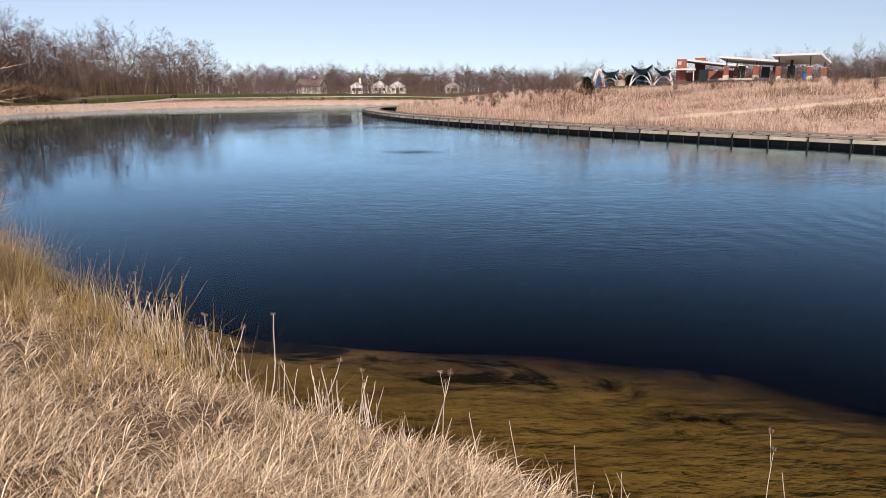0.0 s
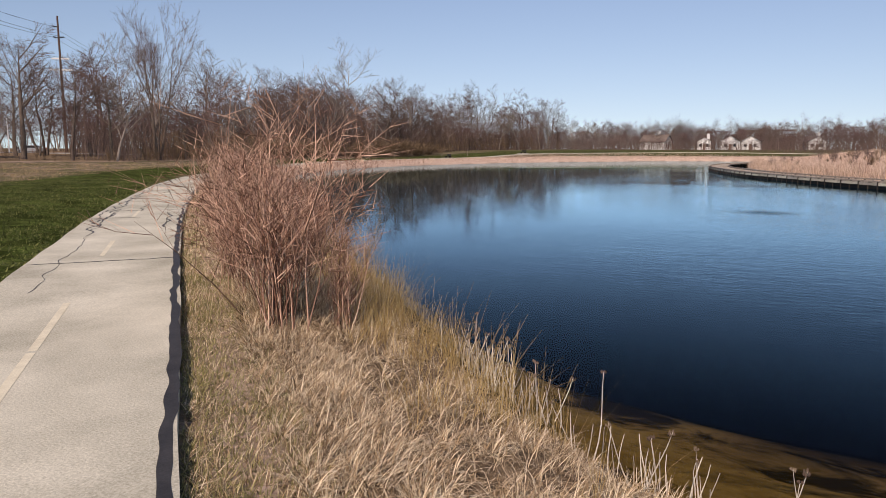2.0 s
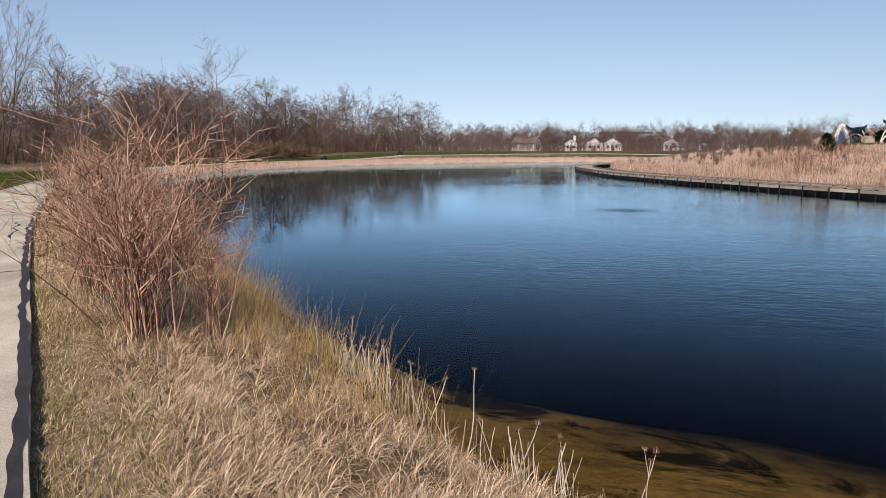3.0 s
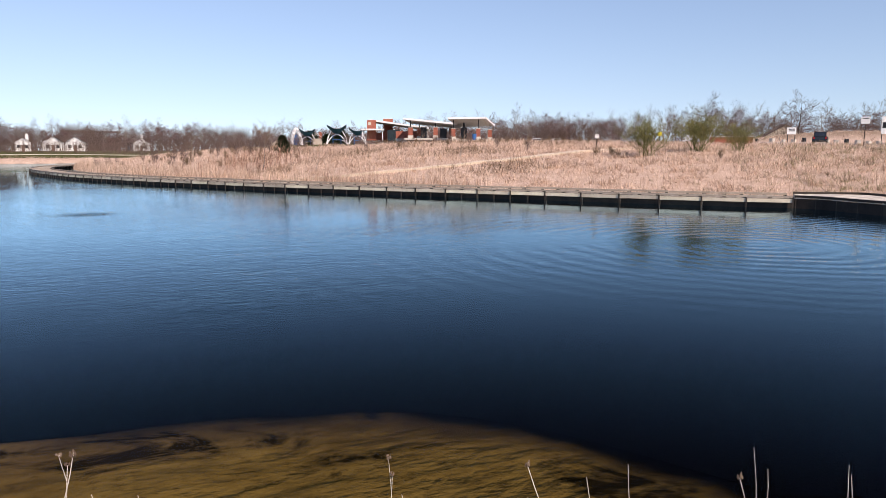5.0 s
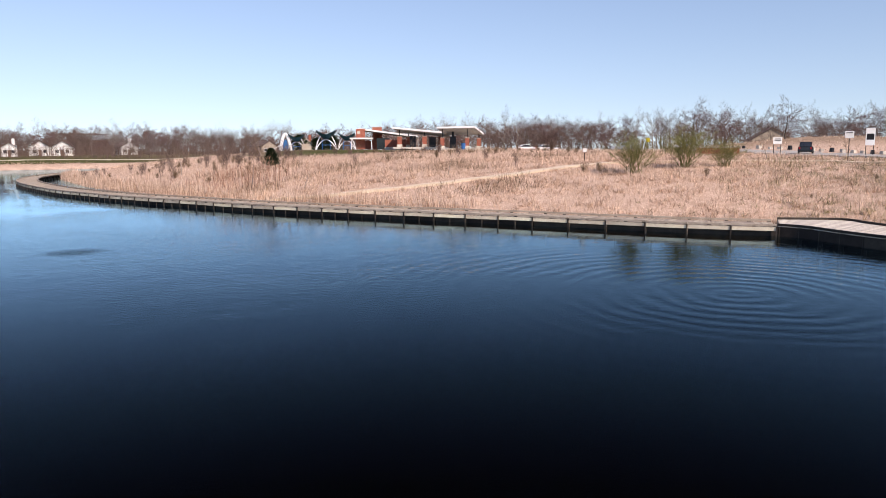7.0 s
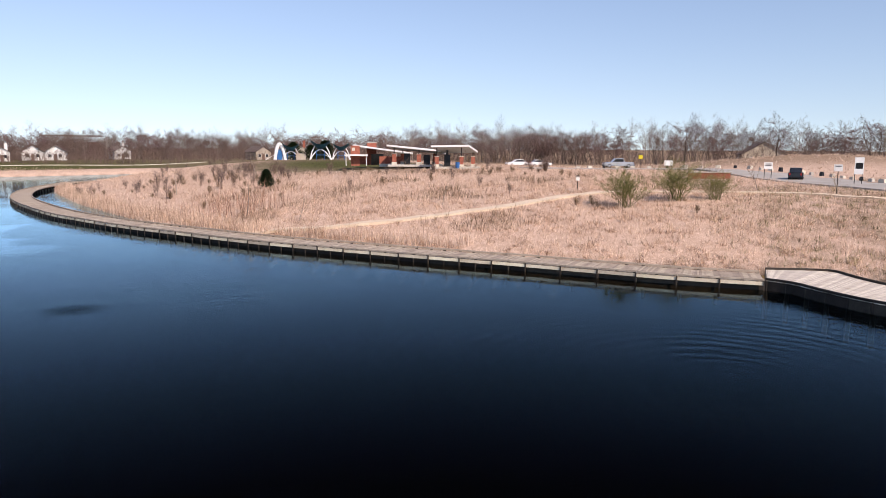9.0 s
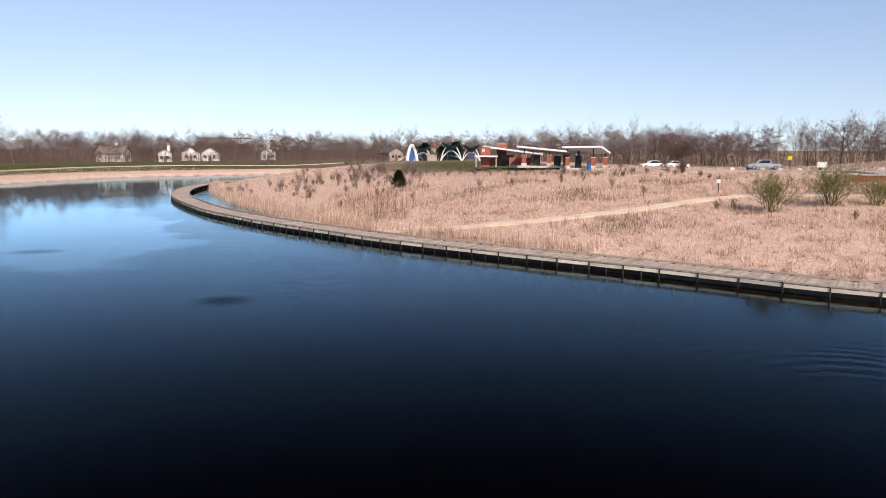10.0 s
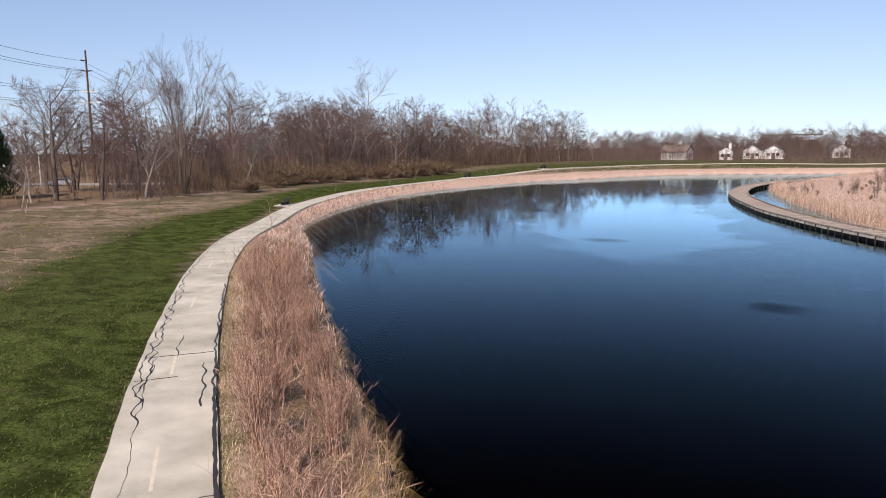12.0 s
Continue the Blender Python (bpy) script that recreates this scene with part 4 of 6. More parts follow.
far_trees = [
    tree_model("tree", 21, 13, (10, 8, 7), 3, BARK, TWIG, "bare brown tree on the far side of the park", group="far bare trees", spread=0.72, lift=0.11, wander=0.095),
    tree_model("tree", 22, 12, (10, 8, 8), 3, BARK, RED_TWIG, "bare round-crowned reddish tree far off", group="far bare trees", spread=0.88, lift=0.07, wander=0.095),
    tree_model("tree", 23, 15, (9, 7, 7), 3, PALE_BARK, GREY_TWIG, "slim pale bare tree far off", group="far bare trees", spread=0.66, lift=0.12, girth=0.015, wander=0.10),
    tree_model("tree", 24, 12, (8, 7, 6), 3, BARK, TWIG, "bare dark many-stemmed tree far off", group="far bare trees", stems=3, spread=0.7, lift=0.10, wander=0.095),
    tree_model("tree", 25, 9, (9, 7, 8), 3, BARK, RED_TWIG, "low dense reddish bare tree far off", group="far bare trees", stems=2, spread=0.9, lift=0.06, wander=0.10),
]
FINEST[0] = 0.014
r = random.Random(77)
giant = tree_model("tree", 8, 26.5, (9, 6, 5, 5), 4, BARK, TWIG, "very tall bare tree that towers over the woods", stems=4, girth=0.013, spread=0.5, lift=0.2, group=WOODS)
plant(giant, [spot(-94, 80, 40, (0.74, 0.74, 1.0))], PLACED)
crooked = tree_model("tree", 13, 19, (8, 7, 6, 6), 4, BARK, TWIG, "dark crooked tree with drooping bare limbs", girth=0.024, spread=0.8, lift=0.09, lean=0.15, group=WOODS)
plant(crooked, [spot(-95, 58.5, 200, (0.8, 0.8, 1.0)), spot(-108, 122, 80, 0.9)], PLACED)
spreading = tree_model("tree", 15, 20, (10, 7, 6, 5), 4, BARK, TWIG, "broad dark tree with a wide fan of bare limbs", girth=0.022, spread=0.95, lift=0.08, group=WOODS)
plant(spreading, [spot(-101, 160, 30), spot(-105, 198, 150, 0.8)], PLACED)

def gap_view(x, y):
    """True in the gap in the woods through which the street shows."""
    return 55.5 < math.degrees(math.atan2(-x, y)) < 63.5 and r.random() < 0.5


wood_long = float(np.hypot(*np.diff(WOOD_EDGE, axis=0).T).sum())
for row, (near, deep, gap) in enumerate(((1, 7, 4.6), (8, 20, 4.6), (20, 50, 4.2))):
    d = r.uniform(0, 4)
    while d < wood_long:
        x, y, _ = along(WOOD_EDGE, d, -r.uniform(near, deep))
        d += gap * r.uniform(0.6, 1.4)
        if abs(x + 94) + abs(y - 80) < 7 or float(line_distance(np.array([x]), np.array([y]), LANE)[0]) < 5 or gap_view(x, y):
            continue
        size = r.uniform(0.8, 1.12) * (0.66 if y < 66 else 1.0 if y < 100 else 1.3) * (0.85 if y > 185 else 1)
        at = spot(x, y, r.uniform(0, 360), (size, size, size * r.uniform(0.9, 1.1)))
        if row == 2:
            FAR.append((r.choice(far_trees), at @ Matrix.Scale(1.55, 4)))
        else:
            plant(r.choice(big_trees), [at], PLACED)


def belt(line, count, deep, low, high, models, joined=False):
    """Trees at random along a line and behind it."""
    line = np.array(line, float)
    long = float(np.hypot(*np.diff(line, axis=0).T).sum())
    for i in range(count):
        x, y, _ = along(line, (i + r.random()) / count * long, -r.uniform(0, deep))
        at = spot(x, y, r.uniform(0, 360), r.uniform(low, high))
        if gap_view(x, y):
            continue
        if joined:
            FAR.append((r.choice(models), at))
        else:
            plant(r.choice(models), [at], PLACED)


belt([(-92, 236), (-60, 262), (-40, 262), (-10, 270), (30, 280), (80, 285)], 70, 34, 0.6, 1.0, far_trees)
belt([(-70, 252), (-30, 262), (20, 270), (80, 262)], 44, 12, 0.35, 0.7, far_trees[1:])
belt([(-95, 262), (-40, 282), (30, 292), (95, 290)], 90, 26, 0.7, 1.05, far_trees, True)
belt([(-100, 320), (0, 340), (110, 330)], 100, 40, 0.8, 1.15, far_trees, True)
belt([(78, 282), (84, 190), (108, 160), (128, 128), (150, 108), (165, 70), (150, 20)], 100, 16, 0.6, 0.95, far_trees)
belt([(70, 210), (96, 178), (112, 150)], 40, 22, 0.6, 0.85, far_trees, True)
belt([(95, 290), (110, 195), (132, 165), (155, 130), (176, 90), (176, 30)], 150, 34, 0.8, 1.1, far_trees, True)
belt([(-130, 30), (-140, 80), (-146, 130), (-142, 190), (-120, 240)], 75, 25, 0.9, 1.3, far_trees, True)
belt([(-190, 30), (-165, 70), (-150, 130), (-150, 200), (-120, 260)], 60, 30, 0.9, 1.3, far_trees, True)
for x, y, size in ((-50, 262, 1.35), (-39, 262, 1.2), (2, 258, 1.25), (115, 118, 1.12), (114, 126, 0.95), (94, 154, 1.0), (103, 142, 0.9), (128, 105, 0.95), (62, 232, 1.0)):
    plant(far_trees[1 if x < 60 else 0], [spot(x, y, r.uniform(0, 360), size)], PLACED)

far_woods("far_woods", FAR, "bare brown woods far behind the park")

FINEST[0] = 0.014
THICKET = "brush along the wood's edge"
thickets = [
    bush_model("thicket", 31, 4.2, 26, (6, 2), BRUSH, "tan leafless brush at the edge of the woods", thick=0.006, group=THICKET),
    bush_model("thicket", 32, 3.4, 30, (6, 2), TWIG, "dense brown leafless brush", thick=0.006, fan=0.7, group=THICKET),
    bush_model("thicket", 33, 5.5, 18, (7, 2), BRUSH, "tall thin leafless saplings growing together", thick=0.005, fan=0.25, group=THICKET),
]
mound = bush_model("thicket", 35, 3.0, 60, (8, 4), BRUSH, "rounded dense brown bush at the wood's edge", thick=0.006, fan=0.85, group=THICKET)
for x, y, size in ((-93, 101, 0.8), (-97, 108, 1.0), (-99, 115, 1.15), (-97, 121, 1.0), (-99, 131, 1.1), (-95, 139, 0.9), (-95, 147, 1.1), (-94, 155, 1.2), (-93, 163, 1.0), (-94, 172, 0.9), (-89, 90, 0.7)):
    plant(mound, [spot(x, y, r.uniform(0, 360), (size * 2.1, size * 2.1, size * 1.35))], PLACED)
d = 0.0
while d < wood_long:
    for _ in range(2):
        x, y, _t = along(WOOD_EDGE, d + r.uniform(0, 3), -r.uniform(-2, 9))
        if float(line_distance(np.array([x]), np.array([y]), LANE)[0]) > 5 and not gap_view(x, y):
            size = r.uniform(0.55, 1.05) * (0.75 if y < 66 else 1)
            plant(r.choice(thickets), [spot(x, y, r.uniform(0, 360), size)], PLACED)
    d += 3.3
for line, count, deep in (([(-90, 232), (-60, 256), (-35, 268)], 20, 16), ([(84, 186), (108, 158), (130, 128)], 20, 10), ([(20, 236), (60, 262), (90, 250)], 14, 12)):
    line = np.array(line, float)
    long = float(np.hypot(*np.diff(line, axis=0).T).sum())
    for i in range(count):
        x, y, _t = along(line, (i + r.random()) / count * long, -r.uniform(0, deep))
        plant(r.choice(thickets), [spot(x, y, r.uniform(0, 360), r.uniform(0.6, 1.0))], PLACED)

# thin undergrowth inside the woods, uncountable
g = np.random.default_rng(3)


def undergrowth(name, count, box, keep, low, high, material, label):
    """Thin upright saplings with a few twigs each, in one mesh."""
    xy = scatter(g, count, box, keep)
    z = ground(xy[:, 0], xy[:, 1])
    s = Soup()
    for (x, y), h0 in zip(xy, z):
        h, a = g.uniform(low, high), g.uniform(0, 6.28)
        t, slim = g.uniform(0, 0.3) * h, min(1.0, 0.2 + 0.12 * h)
        top = (x + t * math.cos(a), y + t * math.sin(a), h0 + h)
        s.tube([(x, y, h0 - 0.1), ((x * 2 + top[0]) / 3, (y * 2 + top[1]) / 3, h0 + h * 0.45), top], [0.045 * slim, 0.03 * slim, 0.012 * slim], 1)
        for _ in range(11):
            u, b, l = g.uniform(0.25, 0.95), g.uniform(0, 6.28), g.uniform(0.12, 0.3) * h
            q = (x + (top[0] - x) * u, y + (top[1] - y) * u, h0 + h * u)
            s.tube([q, (q[0] + l * 0.5 * math.cos(b), q[1] + l * 0.5 * math.sin(b), q[2] + l * 0.8)], [0.022 * slim, 0.010 * slim], 1)
    tagged(new(name, s.mesh(name, material)), label, "undergrowth", kind="stuff")


undergrowth("undergrowth", 4200, (-150, -70, 20, 260), lambda x, y: (side_of(x, y, WOOD_EDGE) > 0.5) * (side_of(x, y, WOOD_EDGE) < 40) * (line_distance(x, y, LANE) > 4) * (1 - 0.9 * (np.abs(np.degrees(np.arctan2(-x, y)) - 59.5) < 4.0)), 2, 6.5, TWIG, "thin brown saplings and undergrowth in the woods")
undergrowth("undergrowth", 3600, (-150, -95, 20, 260), lambda x, y: (side_of(x, y, WOOD_EDGE) > 25) * (line_distance(x, y, LANE) > 4) * (1 - 0.9 * (np.abs(np.degrees(np.arctan2(-x, y)) - 59.5) < 4.0)), 3, 7, TWIG, "dense brown thicket deep in the woods")
undergrowth("undergrowth", 7500, (-110, 190, 60, 330), lambda x, y: (1 - ease(8, 16, np.minimum(line_distance(x, y, np.array([(-92, 240), (-40, 280), (80, 292)], float)), line_distance(x, y, np.array([(80, 240), (88, 200), (112, 166), (136, 132), (160, 100), (168, 60)], float))))), 1.5, 4.0, TWIG, "thin brown saplings below the far trees")

undergrowth("undergrowth", 3600, (-125, -80, 85, 235), lambda x, y: (side_of(x, y, WOOD_EDGE) > -1.5) * (side_of(x, y, WOOD_EDGE) < 16) * (0.25 + clumps(x, y, 5.0, 3.0)), 1.5, 5.5, BRUSH, "tan brush and thin saplings at the front of the woods")
undergrowth("undergrowth", 4200, (-110, 110, 225, 320), lambda x, y: 1 - ease(8, 15, line_distance(x, y, np.array([(-100, 246), (-40, 290), (90, 302)], float))), 3, 7, TWIG, "dense brown saplings behind the houses")
undergrowth("undergrowth", 2600, (-128, -84, 118, 240), lambda x, y: (side_of(x, y, WOOD_EDGE) > -0.5) * (side_of(x, y, WOOD_EDGE) < 20) * (0.25 + clumps(x, y, 6.0, 1.0)), 4, 9.5, TWIG, "dense brown saplings at the front of the woods")
undergrowth("undergrowth", 2600, (-80, 70, 240, 275), lambda x, y: 1 - ease(3, 7, line_distance(x, y, np.array([(-78, 248), (-20, 257), (62, 264)], float))), 1.5, 4.0, TWIG, "thin brown saplings and brush before the houses")

FINEST[0] = 0.010
# evergreen and green-tinged bushes of the meadow
def evergreen_model(name, seed, height, label, sprays=1100, reach=1.0):
    """A small dense juniper: a trunk and a crown of many needle sprays."""
    rr = random.Random(seed)
    root = thing(name, Matrix(), label, "tree")
    part("trunk", Soup().tube([(0, 0, -0.2), (0, 0, height * 0.9)], [0.09, 0.02], 6), BARK, root)
    s = Soup()
    for _ in range(sprays):
        u = rr.random() ** 0.8
        wide = height * 0.34 * (1 - u) ** 0.6 * (0.6 + 0.4 * min(1, u * 6))
        a, k = rr.uniform(0, 6.28), rr.random() ** 0.5
        p = Vector((math.cos(a) * wide * k, math.sin(a) * wide * k, 0.12 + u * height * 0.92))
        d = Vector((math.cos(a) * 0.7, math.sin(a) * 0.7, 0.9)) * rr.uniform(0.15, 0.3) * reach
        w = Vector((-math.sin(a), math.cos(a), 0)) * 0.045 * reach
        s.add([p - w, p + w, p + d * 0.7 + w * 0.7, p + d, p + d * 0.7 - w * 0.7], [(0, 1, 2, 3, 4)])
    part("crown", s, NEEDLE, root)
    return root


plant(evergreen_model("juniper", 5, 3.1, "small dense dark green juniper in dry meadow", 2400), [spot(18.4, 93.2, 0, (1.3, 1.3, 0.78)), spot(-91.5, 93.8, 50, 0.7)], PLACED)
spruce = evergreen_model("spruce", 6, 9, "dark green spruce among bare trees", 2300, 2.0)
plant(spruce, [spot(-103, 55.5, 0, 1.15), spot(-118, 52, 20, 0.8), spot(52, 224, 10, (1.5, 1.5, 0.62)), spot(57, 221, 60, (1.3, 1.3, 0.5)), spot(63, 226, 130, (1.5, 1.5, 0.66))], PLACED)
olive = bush_model("willow_bush", 41, 4.4, 34, (10, 7), OLIVE, "olive-green budding willow bush in dry meadow", thick=0.008, fan=0.62, group="budding bushes")
plant(olive, [spot(43.6, 51.2, 0, (1.3, 1.3, 1.0)), spot(49.9, 51.5, 100, (1.3, 1.3, 1.02)), spot(53.4, 49.9, 220, (0.8, 0.8, 0.74))], PLACED)
rust = bush_model("shrub", 42, 1.5, 28, (5, 2), BRUSH, "low leafless brown shrub in the meadow", thick=0.006, fan=0.6, group="low meadow shrubs")
twiggy = bush_model("shrub", 43, 2.4, 12, (6, 3), TWIG, "thin bare grey shrub in the meadow", thick=0.006, fan=0.35, group="low meadow shrubs")
sapling = tree_model("sapling", 51, 3.6, (7, 4), 2, PALE_BARK, BRUSH, "slim young bare sapling with pale trunk", spread=0.6, girth=0.010, group="young saplings")
for x, y, size in ((46.8, 45.5, 0.6), (41.5, 53.5, 0.9), (47, 54.5, 0.8), (54.7, 35.7, 0.5), (45.8, 34.4, 0.45)):
    plant(rust, [spot(x, y, r.uniform(0, 360), size)], PLACED)
for x, y in ((30, 62.7), (16.2, 66.0), (59, 57), (67, 46.7), (64, 54), (31, 95), (38, 92), (46, 88), (-81.7, 46.5), (-76, 38), (-83.7, 126.3), (-86, 140), (-88, 152), (-84, 160), (-80, 112), (-46, 49), (-78, 100), (-84, 176), (72, 70)):
    plant(sapling, [spot(x, y, r.uniform(0, 360), r.uniform(0.75, 1.25))], PLACED)
for _ in range(95):
    x, y = r.uniform(4, 66), r.uniform(60, 150)
    s = float(shore_distance(np.array([x]), np.array([y]))[0])
    if s > 4 and (y > 78 or r.random() < 0.3) and float(line_distance(np.array([x]), np.array([y]), SPUR)[0]) > 2 and not (34 < x < 60 and 95 < y < 125) and float(zones(np.array([x]), np.array([y]))[0][0]) < 0.2:
        plant(r.choice((rust, rust, twiggy)), [spot(x, y, r.uniform(0, 360), r.uniform(0.7, 1.3))], PLACED)
hedge = np.array([(-4, 126), (8, 112), (16, 118), (30, 108), (42, 92), (60, 90)], float)
for i in range(80):
    x, y, _t = along(hedge, i * 1.22, r.uniform(-5, 5))
    plant(r.choice((rust, twiggy)), [spot(x, y, r.uniform(0, 360), r.uniform(0.6, 1.2))], PLACED)

for _ in range(34):
    x, y = r.uniform(3, 26), r.uniform(96, 126)
    if float(shore_distance(np.array([x]), np.array([y]))[0]) > 3:
        plant(r.choice((twiggy, twiggy, rust)), [spot(x, y, r.uniform(0, 360), r.uniform(0.9, 1.6))], PLACED)
for x, y, size in ((40.4, 54.6, 1.2), (41.2, 52.4, 1.0), (42.3, 54.9, 1.1)):
    plant(rust, [spot(x, y, r.uniform(0, 360), size)], PLACED)
for x, y, size in ((12.6, 74.0, 1.5), (14.4, 77.5, 1.1), (7.6, 100, 1.4), (20, 108, 1.5)):
    plant(sapling, [spot(x, y, r.uniform(0, 360), size)], PLACED)
undergrowth("tall_stalks", 260, (3, 21, 68, 88), lambda x, y: np.exp(-((x - 11.5) ** 2 + (y - 77) ** 2) / 22) * (shore_distance(x, y) > 0.6), 1.0, 2.2, WILLOW, "tall thin reddish stalks by the boardwalk")

# red willows between path and water
WILLOWS = "red willow shrubs on the bank"
FINEST[0] = 0.0065
willows = [bush_model("willow_shrub", 60 + k, 2.5, 40, (5, 2), WILLOW, "leafless red-brown willow shrub on the pond bank", thick=0.0056, fan=0.22, group=WILLOWS, bark=WILLOW, twig_len=0.40, spread=0.5, wander=0.09) for k in range(4)]
shore_willow = bush_model("willow_shrub", 71, 2.7, 16, (5, 3), SHORE_STEM, "tan leafless willow shrub leaning over the water", thick=0.006, fan=0.34, group=WILLOWS, bark=SHORE_STEM, twig_len=0.45)
plant(shore_willow, [spot(x, y, 50 * k, size, 0.1) for k, (x, y, size) in enumerate(((-8.8, 12.9, 0.62), (-9.8, 13.9, 0.5), (-10.7, 14.8, 0.66), (-11.8, 16.0, 0.55), (-13.2, 17.4, 0.6), (-15.2, 19.6, 0.6)))], PLACED)
FINEST[0] = 0.0045
lead = bush_model("willow_shrub", 66, 3.6, 34, (9, 5), WILLOW, "tall loose red-brown willow shrub beside the path", thick=0.0062, fan=0.72, group=WILLOWS, bark=WILLOW_BARK, twig_len=0.58, spread=0.75, wander=0.15)
plant(lead, [spot(-6.6, 7.55, 0, (0.95, 0.95, 1.0))], PLACED)
a, b = path_run(-8.0, 6.0), path_run(-35, 32)
d = a
while d < b:
    for off in (2.3, 3.1, 3.9, 4.6):
        if off > 3.5 and d < a + 6 or r.random() < 0.10:
            continue
        x, y, _t = along(PATH_MID, d + r.uniform(-0.6, 0.6), off + r.uniform(-0.35, 0.35) + 0.5 * ease(a, a + 25, d))
        if float(shore_distance(np.array([x]), np.array([y]))[0]) > -0.35:
            size = r.uniform(0.55, 1.1)
            plant(r.choice(willows), [spot(x, y, r.uniform(0, 360), (size * 1.05, size * 1.05, size))], PLACED)
    d += 1.3
low_willow = bush_model("willow_shrub", 69, 1.0, 28, (4, 1), WILLOW, "low pinkish leafless shrub on the bank", thick=0.006, fan=0.55, group=WILLOWS)
d, end = b, path_run(-77, 125)
while d < end:
    for off in (2.4, 4.0, 5.6, 7.4):
        x, y, _t = along(PATH_MID, d + r.uniform(-1, 1), off + r.uniform(-0.8, 0.8))
        if float(shore_distance(np.array([x]), np.array([y]))[0]) > 0.5:
            plant(low_willow, [spot(x, y, r.uniform(0, 360), r.uniform(0.5, 1.05))], PLACED)
    d += 1.7

# ---- grasses ----
def grass(name, count, box, keep, low, high, width, material, label, lean=0.35, curl=0.6, steps=2, seed=1, tuft=0, spread=0.1, flop=0.0):
    """Grass in one mesh; with tuft, that many blades spring outward from each root."""
    q = np.random.default_rng(seed)
    xy = scatter(q, count // tuft if tuft else count, box, keep)
    head = None
    if tuft:
        count = len(xy) * tuft
        head = q.uniform(0, 2 * np.pi, count)
        reach = np.abs(q.normal(0, spread, count))
        xy = np.repeat(xy, tuft, 0) + np.stack([np.cos(head), np.sin(head)], 1) * reach[:, None]
        head = head + q.normal(0, 0.5, count)
    if flop:
        head = 5 * clumps(xy[:, 0], xy[:, 1], 0.35, seed) + 4 * clumps(xy[:, 0], xy[:, 1], 0.9, seed + 2) + q.normal(0, flop, count)
    z = ground(xy[:, 0], xy[:, 1])
    h = q.uniform(low, high, count) * (0.6 + 0.8 * clumps(xy[:, 0], xy[:, 1], 1.1, seed))
    tagged(new(name, blades(name, xy, z - 0.02, h, width * q.uniform(0.6, 1.3, count), material, lean, curl, steps, q, head)), label, "grass", kind="stuff")


def bank_keep(x, y):
    s, p = shore_distance(x, y), side_of(x, y, PATH_MID)
    return (s > -0.05) * (p < -2.05) * np.clip(0.3 + clumps(x, y, 0.5, 2.0), 0, 1)


def wet_edge(x, y):
    """Less grass where the bank sinks into the mud."""
    return ease(0.05, 0.55, shore_distance(x, y) + 0.35 * (clumps(x, y, 0.4, 4.0) - 0.5)) * (1 - 0.75 * ease(0.5, 1.3, x) * (shore_distance(x, y) < 0.9))


# tussocks: long fine blades that spring from one root and fall over
grass("dry_grass", 56000, (-7, 3.4, 1.5, 9.5), lambda x, y: bank_keep(x, y) * wet_edge(x, y) * (clumps(x, y, 0.22, 6.0) > 0.5) * (1 - 0.7 * ease(-1.9, -3.2, x) * (shore_distance(x, y) < 1.9)), 0.18, 0.40, 0.0095, STRAW, "long curling pale straw-coloured grass in tussocks on the bank", 0.85, 2.5, 5, 1, 30, 0.05)
grass("dry_thatch", 15000, (-9, 4.5, 1.2, 11), lambda x, y: bank_keep(x, y) * wet_edge(x, y) * (1 - 0.7 * ease(-1.9, -3.2, x) * (shore_distance(x, y) < 1.9)), 0.14, 0.34, 0.0095, STRAW, "flattened curling thatch of dead grass", 1.4, 1.3, 4, 14)
grass("brown_thatch", 9000, (-9, 4.5, 1.2, 11), lambda x, y: bank_keep(x, y) * wet_edge(x, y), 0.10, 0.26, 0.009, BRUSH, "dark old grass stems in the thatch", 1.1, 1.2, 3, 15)
grass("gold_grass", 2600, (-9, -0.2, 3.5, 13), lambda x, y: bank_keep(x, y) * (clumps(x, y, 0.5, 8.0) > 0.45) * (side_of(x, y, PATH_MID) < -2.9) * (shore_distance(x, y) < 1.8) * (0.12 + 0.88 * ease(-1.4, -4.0, x)), 0.30, 0.66, 0.006, GOLD, "upright golden grass clumps on the bank", 0.28, 0.6, 3, 16, 18, 0.06)
grass("dry_grass", 14000, (-34, -7, 4, 40), lambda x, y: bank_keep(x, y) * (0.12 + (side_of(x, y, PATH_MID) > -2.6)), 0.12, 0.30, 0.014, STRAW, "pale dry grass below the willow shrubs", 0.7, 1.4, 2, 2, 14, 0.1)
grass("tall_straw", 2600, (-10, -4.4, 5, 12), lambda x, y: bank_keep(x, y) * (side_of(x, y, PATH_MID) < -2.3) * (x < -6.4) * np.exp(-((x + 6.7) ** 2 + (y - 7.6) ** 2) / 3), 0.35, 0.85, 0.008, STRAW, "tall pale straw round the foot of the shrub", 0.3, 0.8, 3, 17, 14, 0.09)
grass("tall_grass", 900, (-11, -1.2, 5, 15), lambda x, y: bank_keep(x, y) * (shore_distance(x, y) < 1.2) * (clumps(x, y, 0.5, 5.0) > 0.45) * (0.35 + 0.65 * (x < -2.6)), 0.55, 1.1, 0.006, GOLD, "tall golden dry grass at the water's edge", 0.25, 0.4, 3, 3, 9, 0.08)
